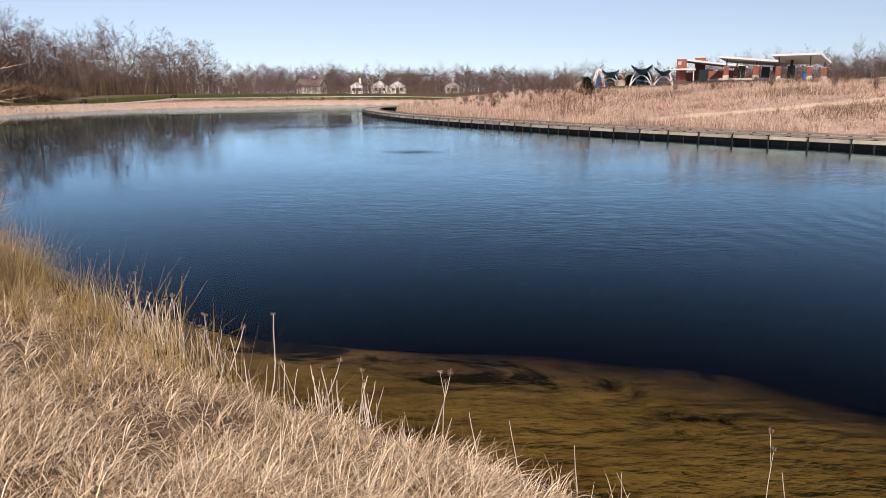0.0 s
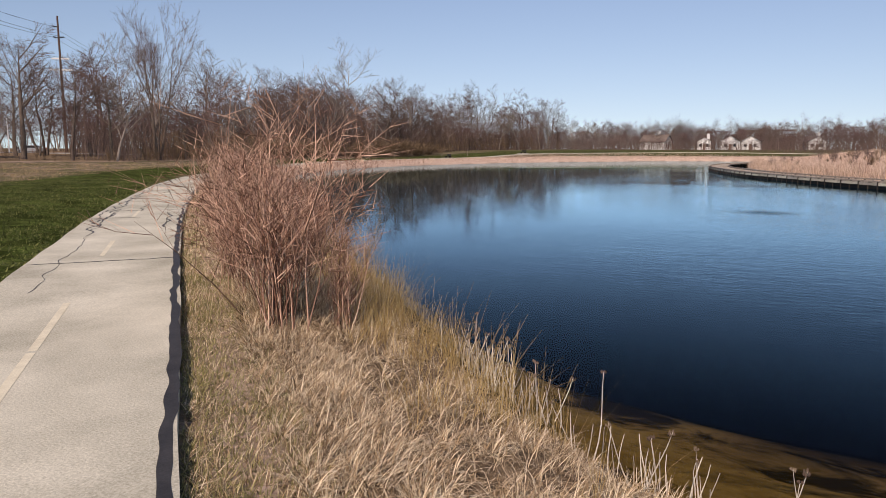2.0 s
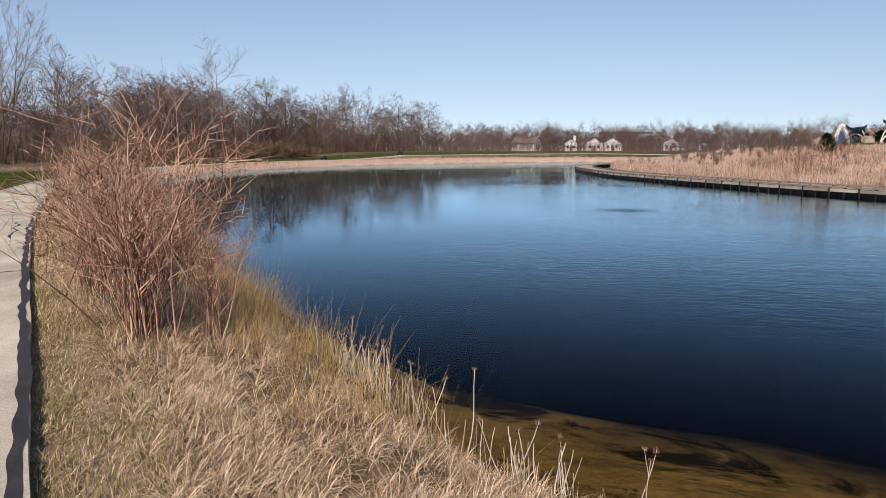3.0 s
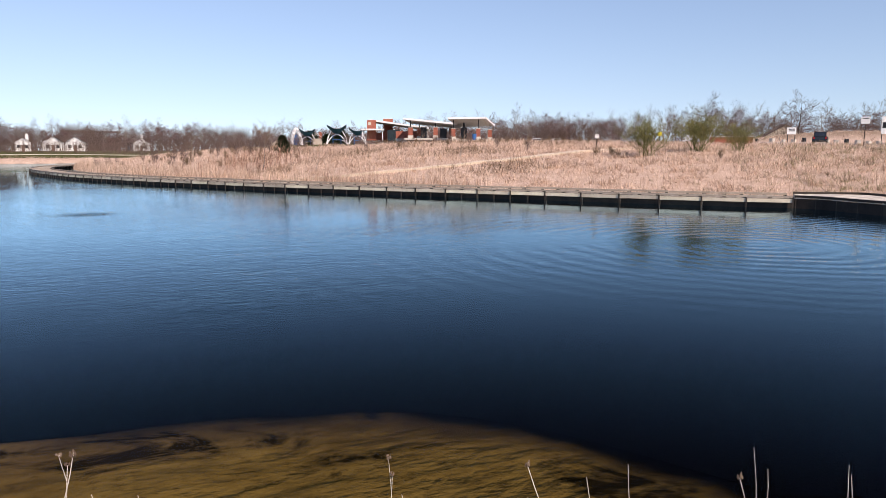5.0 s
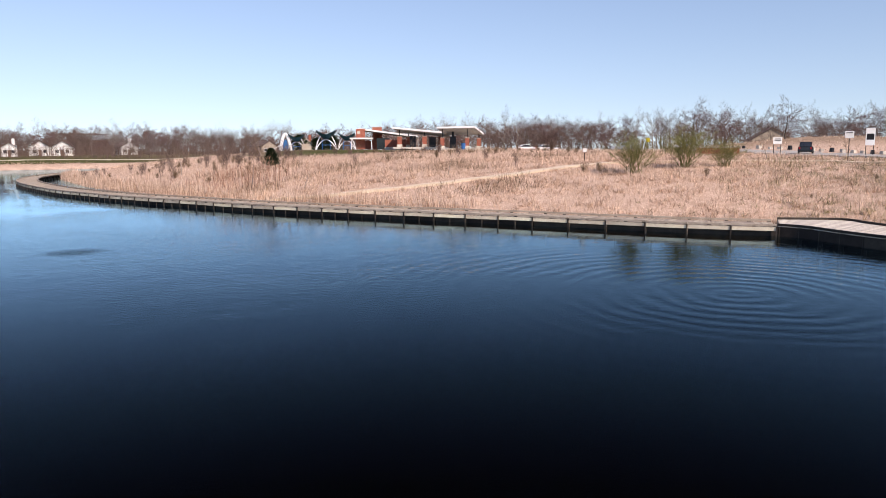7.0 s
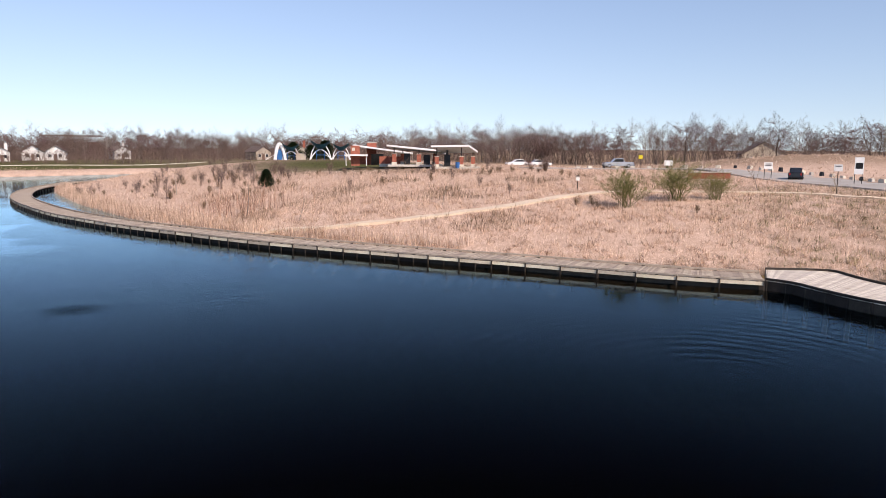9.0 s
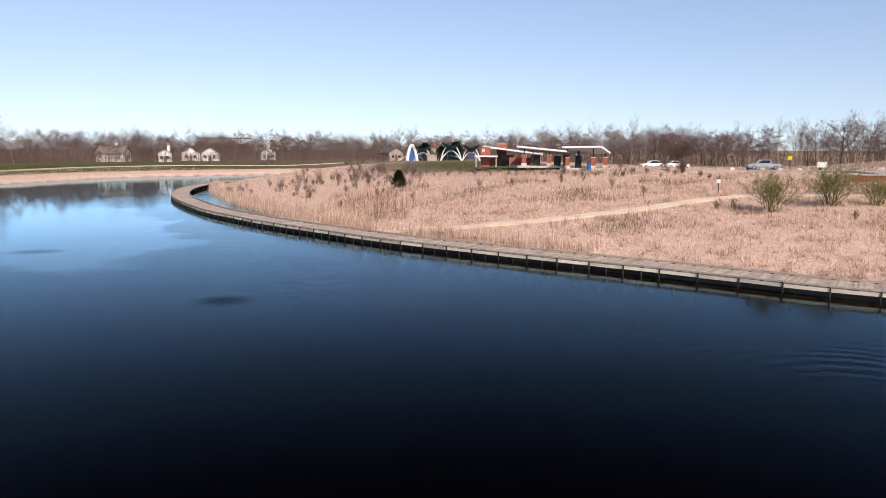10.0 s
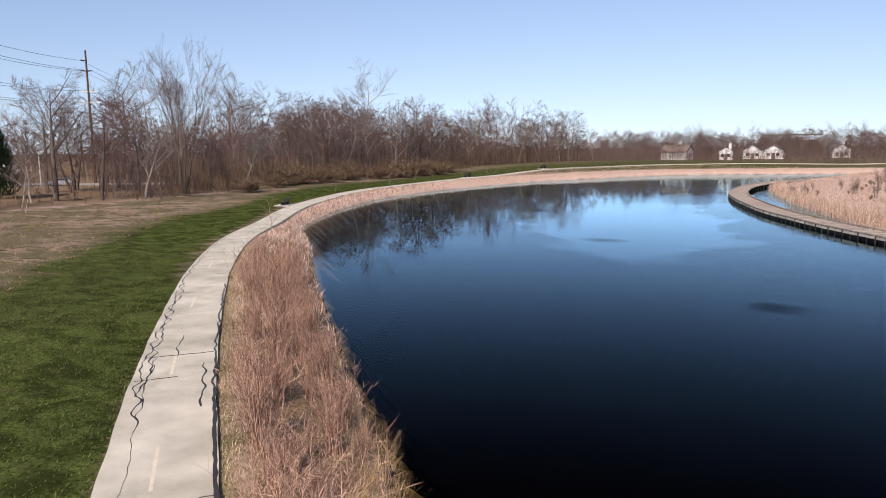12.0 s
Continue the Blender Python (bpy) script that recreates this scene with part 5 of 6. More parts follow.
grass("verge_grass", 26000, (-13, 1.5, -1, 11), lambda x, y: 1.0 * (side_of(x, y, PATH_MID) < -1.32) * (side_of(x, y, PATH_MID) > -2.3) * (0.3 + clumps(x, y, 0.4, 1.0)), 0.05, 0.12, 0.011, VERGE, "short green verge grass by the path", 0.7, 0.8, 2, 4)
grass("verge_straw", 44000, (-13, 1.5, -1, 11), lambda x, y: 1.0 * (side_of(x, y, PATH_MID) < -1.35) * (side_of(x, y, PATH_MID) > -3.0) * (0.25 + clumps(x, y, 0.3, 3.0)), 0.05, 0.12, 0.008, STRAW, "dry straw blades in the verge", 1.1, 0.8, 2, 5)
grass("verge_straw", 26000, (-40, -11, 8, 44), lambda x, y: 1.0 * (side_of(x, y, PATH_MID) < -1.36) * (side_of(x, y, PATH_MID) > -2.7) * (0.3 + clumps(x, y, 0.5, 3.0)), 0.07, 0.20, 0.018, STRAW, "pale dry verge grass between path and shrubs", 0.9, 1.0, 2, 35)
grass("verge_grass", 9000, (-40, -11, 8, 44), lambda x, y: 1.0 * (side_of(x, y, PATH_MID) < -1.34) * (side_of(x, y, PATH_MID) > -1.9) * clumps(x, y, 0.8, 5.0), 0.05, 0.12, 0.018, VERGE, "short green verge grass by the path", 0.7, 0.8, 2, 36)
grass("lawn_grass", 60000, (-44, -3, 0, 38), lambda x, y: 1.0 * (side_of(x, y, PATH_MID) > 1.33) * (side_of(x, y, LAWN_EDGE) < 1.5) * (0.15 + clumps(x, y, 0.5, 3.0)), 0.05, 0.13, 0.034, GREEN, "short green lawn grass", 0.8, 0.6, 1, 6)
grass("bank_grass", 17000, (-80, -8, 20, 240), lambda x, y: 1.0 * (shore_distance(x, y) > 0.1) * (side_of(x, y, PATH_MID) < -1.6) * (0.35 + clumps(x, y, 1.5, 2.0)) * (0.3 + ease(140, 40, y)), 0.25, 0.55, 0.06, MEADOW, "pinkish dry grass along the far bank", 0.5, 0.7, 2, 7)
for seed, material, count in ((8, BRUSH, 6000), (18, VERGE, 16000), (28, SHORE_STEM, 20000)):
    grass("rough_grass", count, (-82, -28, 8, 76), lambda x, y: 1.0 * (side_of(x, y, LAWN_EDGE) > -1) * (side_of(x, y, WOOD_EDGE) < 3) * clumps(x, y, 2.0, seed) * (1 - 0.6 * ease(50, 100, y)), 0.06, 0.18, 0.05, material, "rough mottled dry grass at the foot of the woods", 1.0, 0.9, 2, seed)


def meadow_keep(x, y):
    s = shore_distance(x, y)
    w, n, e = land_share(x, y)
    return (s > 0.4) * (e > 0.5) * (line_distance(x, y, SPUR) > 1.05) * (line_distance(x, y, DRIVE) > 5.5) * (zones(x, y)[0] < 0.3) * np.clip(0.45 + 0.8 * clumps(x, y, 1.6, 4.0), 0, 1) * (1 - 0.55 * ease(70, 130, y))


grass("meadow_grass", 150000, (-12, 82, 18, 165), meadow_keep, 0.25, 0.60, 0.034, MEADOW, "soft pinkish-tan dry meadow grass", 0.5, 1.2, 2, 9, 6, 0.32)
grass("hill_grass", 15000, (78, 175, 40, 135), lambda x, y: 1.0 * (line_distance(x, y, DRIVE) > 6.5) * (0.25 + clumps(x, y, 2.4, 4.0)), 0.2, 0.55, 0.08, MEADOW, "rough dry grass on the low hill", 0.5, 0.9, 2, 19, 5, 0.25)
grass("meadow_tussocks", 34000, (0, 60, 22, 75), lambda x, y: meadow_keep(x, y) * (clumps(x, y, 1.1, 7.0) > 0.55), 0.30, 0.60, 0.036, MEADOW, "pale bent tussocks of dry meadow grass", 0.45, 1.1, 2, 10, 14, 0.18)
grass("olive_tussocks", 26000, (26, 84, 14, 56), lambda x, y: meadow_keep(x, y) * (clumps(x, y, 0.9, 3.0) > 0.5) * ease(-8, 22, x - y), 0.25, 0.55, 0.035, ROUGH, "olive-brown bent tussocks on the slope", 0.6, 1.3, 2, 23, 12, 0.2)
grass("brown_clumps", 5000, (8, 66, 50, 100), lambda x, y: meadow_keep(x, y) * (clumps(x, y, 5.0, 3.0) > 0.72), 0.4, 0.9, 0.035, BRUSH, "brown taller grass clumps in the meadow", 0.25, 0.4, 2, 12)
grass("reeds", 9000, (-12, 30, 48, 150), lambda x, y: 1.0 * (shore_distance(x, y) > -0.4) * (shore_distance(x, y) < 2.2) * (land_share(x, y)[2] > 0.7), 0.7, 1.5, 0.04, MEADOW, "pale reeds along the lagoon shore", 0.15, 0.3, 2, 13)

# ---- weed stalks at the water's edge ----
def weed_model(seed, height, forks, heads):
    rr = random.Random(seed)
    root = thing("weed_stalk", Matrix(), "bleached dry weed stalk with brown seed heads" if heads else "bare bleached dry weed stalk", "weed", "weed stalks at the water")
    stem = Soup()

    def rise(p, d, length, radius, n):
        pts, radii = [Vector(p)], [radius]
        way = Vector(d)
        for i in range(n):
            way = (way + Vector((rr.gauss(0, 0.09), rr.gauss(0, 0.09), 0.03))).normalized()
            pts.append(pts[-1] + way * length / n)
            radii.append(radius * (1 - 0.55 * (i + 1) / n))
        stem.tube(pts, radii, 5)
        return pts, way

    pts, way = rise((0, 0, -0.1), (rr.gauss(0, 0.12), rr.gauss(0, 0.12), 1), height, 0.0072, 6)
    tips = [pts[-1]]
    for _ in range(forks):
        i = rr.randint(2, 5)
        a = rr.uniform(0, 6.28)
        q, _w = rise(pts[i], (0.22 * math.cos(a), 0.22 * math.sin(a), 1), height * rr.uniform(0.15, 0.35), 0.0042, 3)
        tips.append(q[-1])
    for tip in tips if heads else ():
        # each head is a small umbel: short rays that end in dark knobs
        head = Soup()
        for k in range(5):
            a = 1.26 * k + rr.uniform(-0.4, 0.4)
            end = tip + Vector((0.019 * math.cos(a), 0.019 * math.sin(a), rr.uniform(0.002, 0.022)))
            stem.tube([tip, end], [0.0024, 0.0018], 3)
            head.tube([end + Vector((0, 0, -0.010)), end, end + Vector((0, 0, 0.012))], [0.004, 0.0105, 0.003], 5)
        head.v = [(x + rr.gauss(0, 0.0018), y + rr.gauss(0, 0.0018), z + rr.gauss(0, 0.0018)) for x, y, z in head.v]
        part("seed_head", head, SEED, root, "brown seed head")
    part("stem", stem, STALK, root)
    return root


weeds = [weed_model(1, 0.8, 1, True), weed_model(2, 0.62, 0, True), weed_model(3, 0.6, 0, False), weed_model(4, 0.48, 1, False), weed_model(5, 0.9, 0, True), weed_model(6, 0.4, 1, False), weed_model(7, 0.52, 0, False)]
for _ in range(330):
    u = 0.1 + 0.85 * r.random() ** 0.8
    x, y = -0.2 - 4.6 * u + r.gauss(0, 0.25), 5.55 + 3.9 * u + r.gauss(0, 0.22)
    s = float(shore_distance(np.array([x]), np.array([y]))[0])
    if -0.35 < s < 0.5 and clumps(np.array([x]), np.array([y]), 0.33, 2.5)[0] > 0.42:
        plant(weeds[r.choice((0, 1, 2, 2, 2, 3, 3, 4, 5, 6, 6, 6))], [spot(x, y, r.uniform(0, 360), r.uniform(0.75, 1.25))], PLACED)
for x, y, k in ((0.3, 5.35, 2), (0.62, 5.2, 2), (1.05, 5.0, 3), (1.35, 4.7, 5), (2.25, 4.4, 0), (2.45, 4.42, 2), (2.62, 4.2, 3), (3.3, 4.0, 2), (3.45, 3.8, 4), (3.1, 3.9, 5), (4.5, 3.2, 2), (4.7, 3.0, 4), (5.5, 2.4, 2), (5.9, 2.2, 3), (-0.15, 5.75, 1), (-0.6, 5.9, 5), (3.90, 4.10, 2), (4.50, 4.40, 3), (4.30, 3.90, 5), (5.60, 4.00, 2), (5.40, 3.70, 6), (6.40, 3.70, 3), (5.90, 3.30, 2)):
    reach = max(0.85, 1.15 - 2.1 * min(0.0, float(ground(np.array([x]), np.array([y]))[0])))
    plant(weeds[k], [spot(x, y, 60 * k, (0.85, 0.85, reach))], PLACED)


# ---- shelters, playground ----
def pillar(root, x, y, high, wide=0.75):
    """A brick pillar on a limestone base, with a steel post on top up to the roof."""
    p = part("pillar", Soup().box((x, y, 1.25), (wide, wide, 1.3)), BRICK, root, "red brick pillar")
    part("base_block", Soup().box((x, y, 0.3), (wide + 0.14, wide + 0.14, 0.62)), LIMESTONE, p, "pale limestone base")
    part("cap_stone", Soup().box((x, y, 1.93), (wide + 0.1, wide + 0.1, 0.07)), LIMESTONE, p)
    part("post", Soup().box((x, y, (high + 1.95) / 2), (0.16, 0.16, high - 1.95)), BLACK_METAL, root, "black steel post")


def roof_slab(root, corners, thick=0.28):
    """A flat slanting roof: white metal over a grey soffit."""
    top = Soup().add(list(corners) + [(x, y, z - thick) for x, y, z in corners], [(0, 1, 2, 3), (0, 4, 5, 1), (1, 5, 6, 2), (2, 6, 7, 3), (3, 7, 4, 0)])
    rf = part("roof", top, WHITE_METAL, root, "slanting white metal roof")
    inner = [(x * 0.985 + 0.015 * sum(c[0] for c in corners) / 4, y * 0.985 + 0.015 * sum(c[1] for c in corners) / 4, z - thick - 0.004) for x, y, z in corners]
    part("soffit", Soup().add(inner + [(x, y, z - 0.05) for x, y, z in inner], [(0, 1, 2, 3), (7, 6, 5, 4), (0, 4, 5, 1), (1, 5, 6, 2), (2, 6, 7, 3), (3, 7, 4, 0)]), SOFFIT, rf)


SHELTERS = "picnic shelters"
a = thing("picnic_shelter", pose(46.6, 101.7, 5.1, 0, 0, -25) @ Matrix.Diagonal((0.84, 0.84, 0.95, 1)), "open picnic shelter with slanting white roof and brick pillars", "shelter", SHELTERS)
roof_slab(a, [(-0.6, -0.6, 3.75), (6.6, -0.6, 3.85), (8.6, 6.2, 2.85), (1.4, 6.2, 2.75)])
for x, y, h in ((0.5, 0, 3.4), (5.2, 0, 3.5), (7.6, 5.0, 2.7), (2.4, 5.0, 2.6)):
    pillar(a, x, y, h)
part("fireplace", Soup().box((2.5, 2.6, 1.1), (1.3, 1.0, 2.2), 0, 0.85).tube([(2.5, 2.6, 2.1), (2.5, 2.6, 3.1)], [0.25, 0.2], 8), BLACK_METAL, a, "black steel fireplace")
part("slab", Soup().box((4, 2.8, 0.02), (9.5, 8, 0.3)), CONCRETE, a)
b = thing("picnic_shelter", pose(41.3, 108.2, 5.35, 0, 0, -24), "low picnic shelter with long slanting white roof", "shelter", SHELTERS)
roof_slab(b, [(-0.3, -0.6, 3.45), (8.6, -0.6, 2.6), (9.6, 4.4, 2.15), (0.7, 4.4, 3.0)])
for x, y, h in ((0.9, 0, 3.1), (5.0, 0, 2.75), (7.6, 3.6, 2.2), (2.2, 3.6, 2.7)):
    pillar(b, x, y, h, 0.7)
part("storage_locker", Soup().box((3.0, 1.4, 1.0), (1.0, 0.9, 2.0)), BLACK_METAL, b, "black steel locker")
part("storage_locker", Soup().box((6.3, 1.6, 0.9), (1.1, 0.9, 1.8)), BLACK_METAL, b)
part("slab", Soup().box((4.4, 1.9, 0.02), (9, 6, 0.3)), CONCRETE, b)
c = thing("park_building", pose(38.3, 115.6, 5.2, 0, 0, -20), "red brick park building with long slanting white roof", "building")
roof_slab(c, [(-0.6, -0.8, 3.6), (9.4, -0.8, 2.3), (9.8, 5, 2.2), (-0.2, 5, 3.5)])
part("wall", Soup().box((6.3, -1.0, 0.95), (5.0, 0.35, 1.3)), BRICK, c, "red brick wall")
part("wall_base", Soup().box((6.3, -1.0, 0.1), (5.1, 0.45, 0.5)), LIMESTONE, c)
part("rear_wall", Soup().box((4.4, 4.2, 0.8), (9.2, 0.35, 1.4)), BRICK, c, "red brick wall")
# dark sheet before the rear wall, drawn for the shade below the roof
part("doorway", Soup().box((3.4, 4.0, 1.0), (2.2, 0.1, 1.9)), DARK_GLASS, c, "dark panel standing in for shade under the roof")
t1 = part("tower", Soup().box((-0.3, -1.2, 1.7), (1.5, 1.5, 3.4)), BRICK, c, "square red brick tower")
part("panel", Soup().box((-0.6, -1.97, 2.8), (0.5, 0.05, 0.5)), LIMESTONE, t1, "pale square panel")
t2 = part("tower", Soup().box((2.4, 5.6, 1.95), (1.7, 1.2, 3.9)), BRICK, c, "square red brick tower")
part("cap_stone", Soup().box((2.4, 5.6, 3.95), (1.8, 1.3, 0.1)), LIMESTONE, t2)
part("canopy", Soup().box((-0.1, -2.4, 1.8), (3.9, 1.8, 0.25)), SIDING, c, "pale flat canopy")
for x in (-1.8, 1.6):
    part("post", Soup().box((x, -3.0, 0.85), (0.12, 0.12, 1.7)), WHITE_METAL, c)
barrel = thing("barrel", pose(49.3, 98.7, 5.1), "blue plastic rubbish barrel beside the shelter", "bin")
part("body", Soup().tube([(0, 0, 0), (0, 0, 0.3), (0, 0, 0.95), (0, 0, 1.0)], [0.30, 0.34, 0.34, 0.30], 14), BIN_BLUE, barrel)
part("rim", Soup().tube([(0, 0, 0.97), (0, 0, 1.03)], [0.35, 0.35], 14), BLACK_METAL, barrel)


def arch(span, high, tilt, radius=0.13):
    s = Soup()
    pts = [(span * (u - 0.5), tilt * math.sin(math.pi * u), high * math.sin(math.pi * u) ** 0.8) for u in np.linspace(0.001, 0.999, 13)]
    return s.tube(pts, [radius] * 13, 6)


def play_canopy(x, y, turn, size, label):
    """A play structure shaded by a sail that hangs between curved white masts."""
    z = float(ground(np.array([x]), np.array([y]))[0])
    root = thing("play_structure", Matrix.LocRotScale((x, y, z), Euler((0, 0, radians(turn))), (size, size, size)), label, "playground", "playground structures")
    for o in (-1.6, 1.6):
        part("mast", Soup().tube([(o * 1.5, 0, 0), (o * 1.2, 0, 1.8), (o * 0.75, 0, 3.2), (o * 1.35, 0, 4.4)], [0.13, 0.13, 0.12, 0.08], 8), WHITE_METAL, root, "curved white mast")
    n, pts = 7, []
    for i in range(n):
        for j in range(n):
            u, v = i / (n - 1), j / (n - 1)
            pts.append((-2.2 + 4.4 * u, -1.4 + 2.8 * v, 4.5 - 1.9 * math.sin(math.pi * u) * (0.55 + 0.45 * math.sin(math.pi * v)) - 0.5 * v))
    s = Soup().add(pts, [(i * n + j, i * n + j + 1, (i + 1) * n + j + 1, (i + 1) * n + j) for i in range(n - 1) for j in range(n - 1)])
    s.add([(x_, y_, z_ - 0.03) for x_, y_, z_ in pts], [(i * n + j, (i + 1) * n + j, (i + 1) * n + j + 1, i * n + j + 1) for i in range(n - 1) for j in range(n - 1)])
    part("shade_sail", s, SAIL, root, "dark teal shade sail")
    part("arch", arch(4.6, 2.3, 0.6), WHITE_METAL, root, "white arched frame")
    part("deck", Soup().box((0, 0.4, 1.1), (2.0, 1.4, 0.12)), PLASTIC_BLUE, root)
    for px, py in ((-0.9, -0.2), (0.9, -0.2), (-0.9, 1.0), (0.9, 1.0)):
        part("post", Soup().tube([(px, py, 0), (px, py, 2.2)], [0.07, 0.07], 6), PLASTIC_BLUE, root)
    part("slide", Soup().ribbon([(1.0, 0.1, 1.15), (1.9, 0.1, 0.7), (2.7, 0.1, 0.2)], [(1.0, 0.7, 1.15), (1.9, 0.7, 0.7), (2.7, 0.7, 0.2)], 0.12), WHITE_METAL, root, "white slide")
    return root


play_canopy(41.4, 180.5, -12, 0.95, "white playground arches with dark teal shade sail")
play_canopy(47.6, 174.4, -16, 1.12, "curved white playground frame with teal sail")
play_canopy(52.6, 173, -20, 0.95, "small playground frame with teal shade sail")
tower = thing("slide_tower", spot(38.6, 180.6, -12), "white and blue playground slide tower", "playground")
part("tube_slide", arch(2.6, 4.2, 0.4, 0.42), WHITE_METAL, tower, "thick white arched tube slide")
part("panel", Soup().box((0, 0.5, 1.4), (1.5, 0.2, 2.6)), PLASTIC_BLUE, tower, "blue climbing panel")
part("ramp", Soup().ribbon([(-1.0, 0, 1.6), (-3.6, 0, 0.2)], [(-1.0, 0.8, 1.6), (-3.6, 0.8, 0.2)], 0.15), WHITE_METAL, tower)
hut = thing("play_hut", spot(43.6, 178.8, -12), "small tan playhouse with pitched roof", "playground")
part("wall", Soup().box((0, 0, 0.8), (2.4, 2.0, 1.6)), TAN_SIDING, hut)
part("roof", Soup().prism([(-1.6, 1.5), (0, 3.0), (1.6, 1.5), (0, 2.8)], -1.2, 1.2), LIMESTONE, hut)


# ---- vehicles ----
def wheels(root, places, radius):
    for x, y in places:
        t = part("wheel", Soup().tube([(x, y - 0.11, radius), (x, y - 0.09, radius), (x, y + 0.09, radius), (x, y + 0.11, radius)], [radius * 0.9, radius, radius, radius * 0.9], 16), RUBBER, root, "black tyre")
        part("rim", Soup().tube([(x, y - 0.118, radius), (x, y + 0.118, radius)], [radius * 0.6, radius * 0.6], 12), RIM, t)


def car(name, m, paint, shape, label, category):
    """A vehicle from a side outline: lower body, glazed cabin, lamps, bumpers and wheels."""
    root = thing(name, m, label, category)
    body, cabin, wide, axles, wheel = shape
    bm = bmesh.new()
    bmesh_soup = Soup().prism(body, -wide / 2, wide / 2)
    me = bmesh_soup.mesh("body", paint)
    bm.from_mesh(me)
    bmesh.ops.bevel(bm, geom=bm.edges[:], offset=0.07, segments=2, affect="EDGES")
    bm.to_mesh(me)
    bm.free()
    part("body", me, paint, root)
    low = [p for p in cabin]
    part("cabin", Soup().prism(low, -wide * 0.40, wide * 0.40), paint, root)
    xs_, zs_ = [p[0] for p in cabin], [p[1] for p in cabin]
    cx, cz = sum(xs_) / len(xs_), sum(zs_) / len(zs_)
    glass = [(cx + (x - cx) * 0.86, cz + (z - cz) * 0.70) for x, z in cabin]
    part("side_window", Soup().prism(glass, -wide * 0.405, -wide * 0.398), DARK_GLASS, root)
    part("side_window", Soup().prism(glass, wide * 0.398, wide * 0.405), DARK_GLASS, root)
    front, back = min(xs_), max(xs_)
    high, base = max(zs_), min(zs_)
    for x0, label_ in ((front, "windscreen"), (back, "rear_window")):
        tops = [x for x, z in cabin if z == high]
        x1 = min(tops) if x0 == front else max(tops)
        sgn = -1 if x0 == front else 1
        pts = [(x0 + (x1 - x0) * u + sgn * 0.012, y * wide * 0.36, base + (high - base) * u) for u, y in ((0.15, -1), (0.15, 1), (0.9, 0.92), (0.9, -0.92))]
        part(label_, Soup().add(pts + [(x + sgn * 0.01, y, z) for x, y, z in pts], [(0, 1, 2, 3), (4, 5, 6, 7)]), DARK_GLASS, root)
    x0, x1 = min(p[0] for p in body), max(p[0] for p in body)
    for y in (-wide * 0.38, wide * 0.38):
        part("headlight", Soup().box((x0 + 0.02, y, 0.75), (0.1, 0.32, 0.16)), SIGN_WHITE, root)
        part("tail_light", Soup().box((x1 - 0.02, y, 0.85), (0.1, 0.18, 0.3)), RED_LENS, root)
    part("bumper", Soup().box((x0, 0, 0.42), (0.12, wide * 0.96, 0.2)), BLACK_METAL, root)
    part("bumper", Soup().box((x1, 0, 0.42), (0.12, wide * 0.96, 0.2)), BLACK_METAL, root)
    wheels(root, [(x, s * (wide / 2 - 0.1)) for x in axles for s in (-1, 1)], wheel)
    return root


PICKUP = ([(-2.9, 0.35), (-2.9, 0.95), (-1.5, 1.08), (2.85, 1.08), (2.9, 0.4)], [(-1.45, 1.05), (-0.75, 1.78), (0.85, 1.8), (1.05, 1.05)], 1.95, (-1.9, 1.75), 0.39)
SUV = ([(-2.3, 0.32), (-2.35, 0.9), (-1.2, 1.05), (2.3, 1.08), (2.35, 0.35)], [(-1.3, 1.02), (-0.55, 1.72), (2.0, 1.74), (2.3, 1.05)], 1.9, (-1.4, 1.45), 0.38)
SEDAN = ([(-2.3, 0.28), (-2.3, 0.72), (-1.1, 0.92), (1.4, 0.95), (2.3, 0.85), (2.3, 0.32)], [(-1.15, 0.9), (-0.35, 1.42), (0.95, 1.44), (1.75, 0.92)], 1.8, (-1.4, 1.35), 0.33)
car("pickup_truck", spot(88.5, 108.0, -25, sink=-0.02), SILVER, PICKUP, "silver crew-cab pickup truck on the park drive", "truck")
car("suv", spot(82.5, 64.0, 216, 0.92, sink=-0.04), BLACK_PAINT, SUV, "black sport utility car parked in the car park", "car")
car("parked_car", spot(74.6, 122.5, -15), WHITE_PAINT, SEDAN, "white saloon car parked far off by the trees", "car")
car("parked_car", spot(79.0, 121.0, 165), WHITE_PAINT, SEDAN, "white saloon car parked far off by the trees", "car")
car("parked_car", spot(-126, 79, 40), SILVER, SEDAN, "silver car parked on the side street", "car")

# ---- kerb stones, signs, wall ----
r = random.Random(31)
for i in range(34):
    d = 14 + i * 2.3
    wide = 3.3 + 2.5 * math.exp(-((d - 62) / 22) ** 2)
    x, y, turn = along(DRIVE, d, -wide - 0.5)
    dark = i % 4 == 2
    block = thing("kerb_block", spot(x, y, turn + r.uniform(-15, 15), r.uniform(0.8, 1.2)), "dark plastic kerb marker beside the drive" if dark else "pale limestone block beside the drive", "stone", "blocks along the drive")
    s = Soup().box((0, 0, 0.18), (0.85, 0.42, 0.46), 0, 0.88) if not dark else Soup().box((0, 0, 0.25), (0.5, 0.4, 0.6), 0, 0.8)
    part("stone", s, BLACK_METAL if dark else LIMESTONE, block)


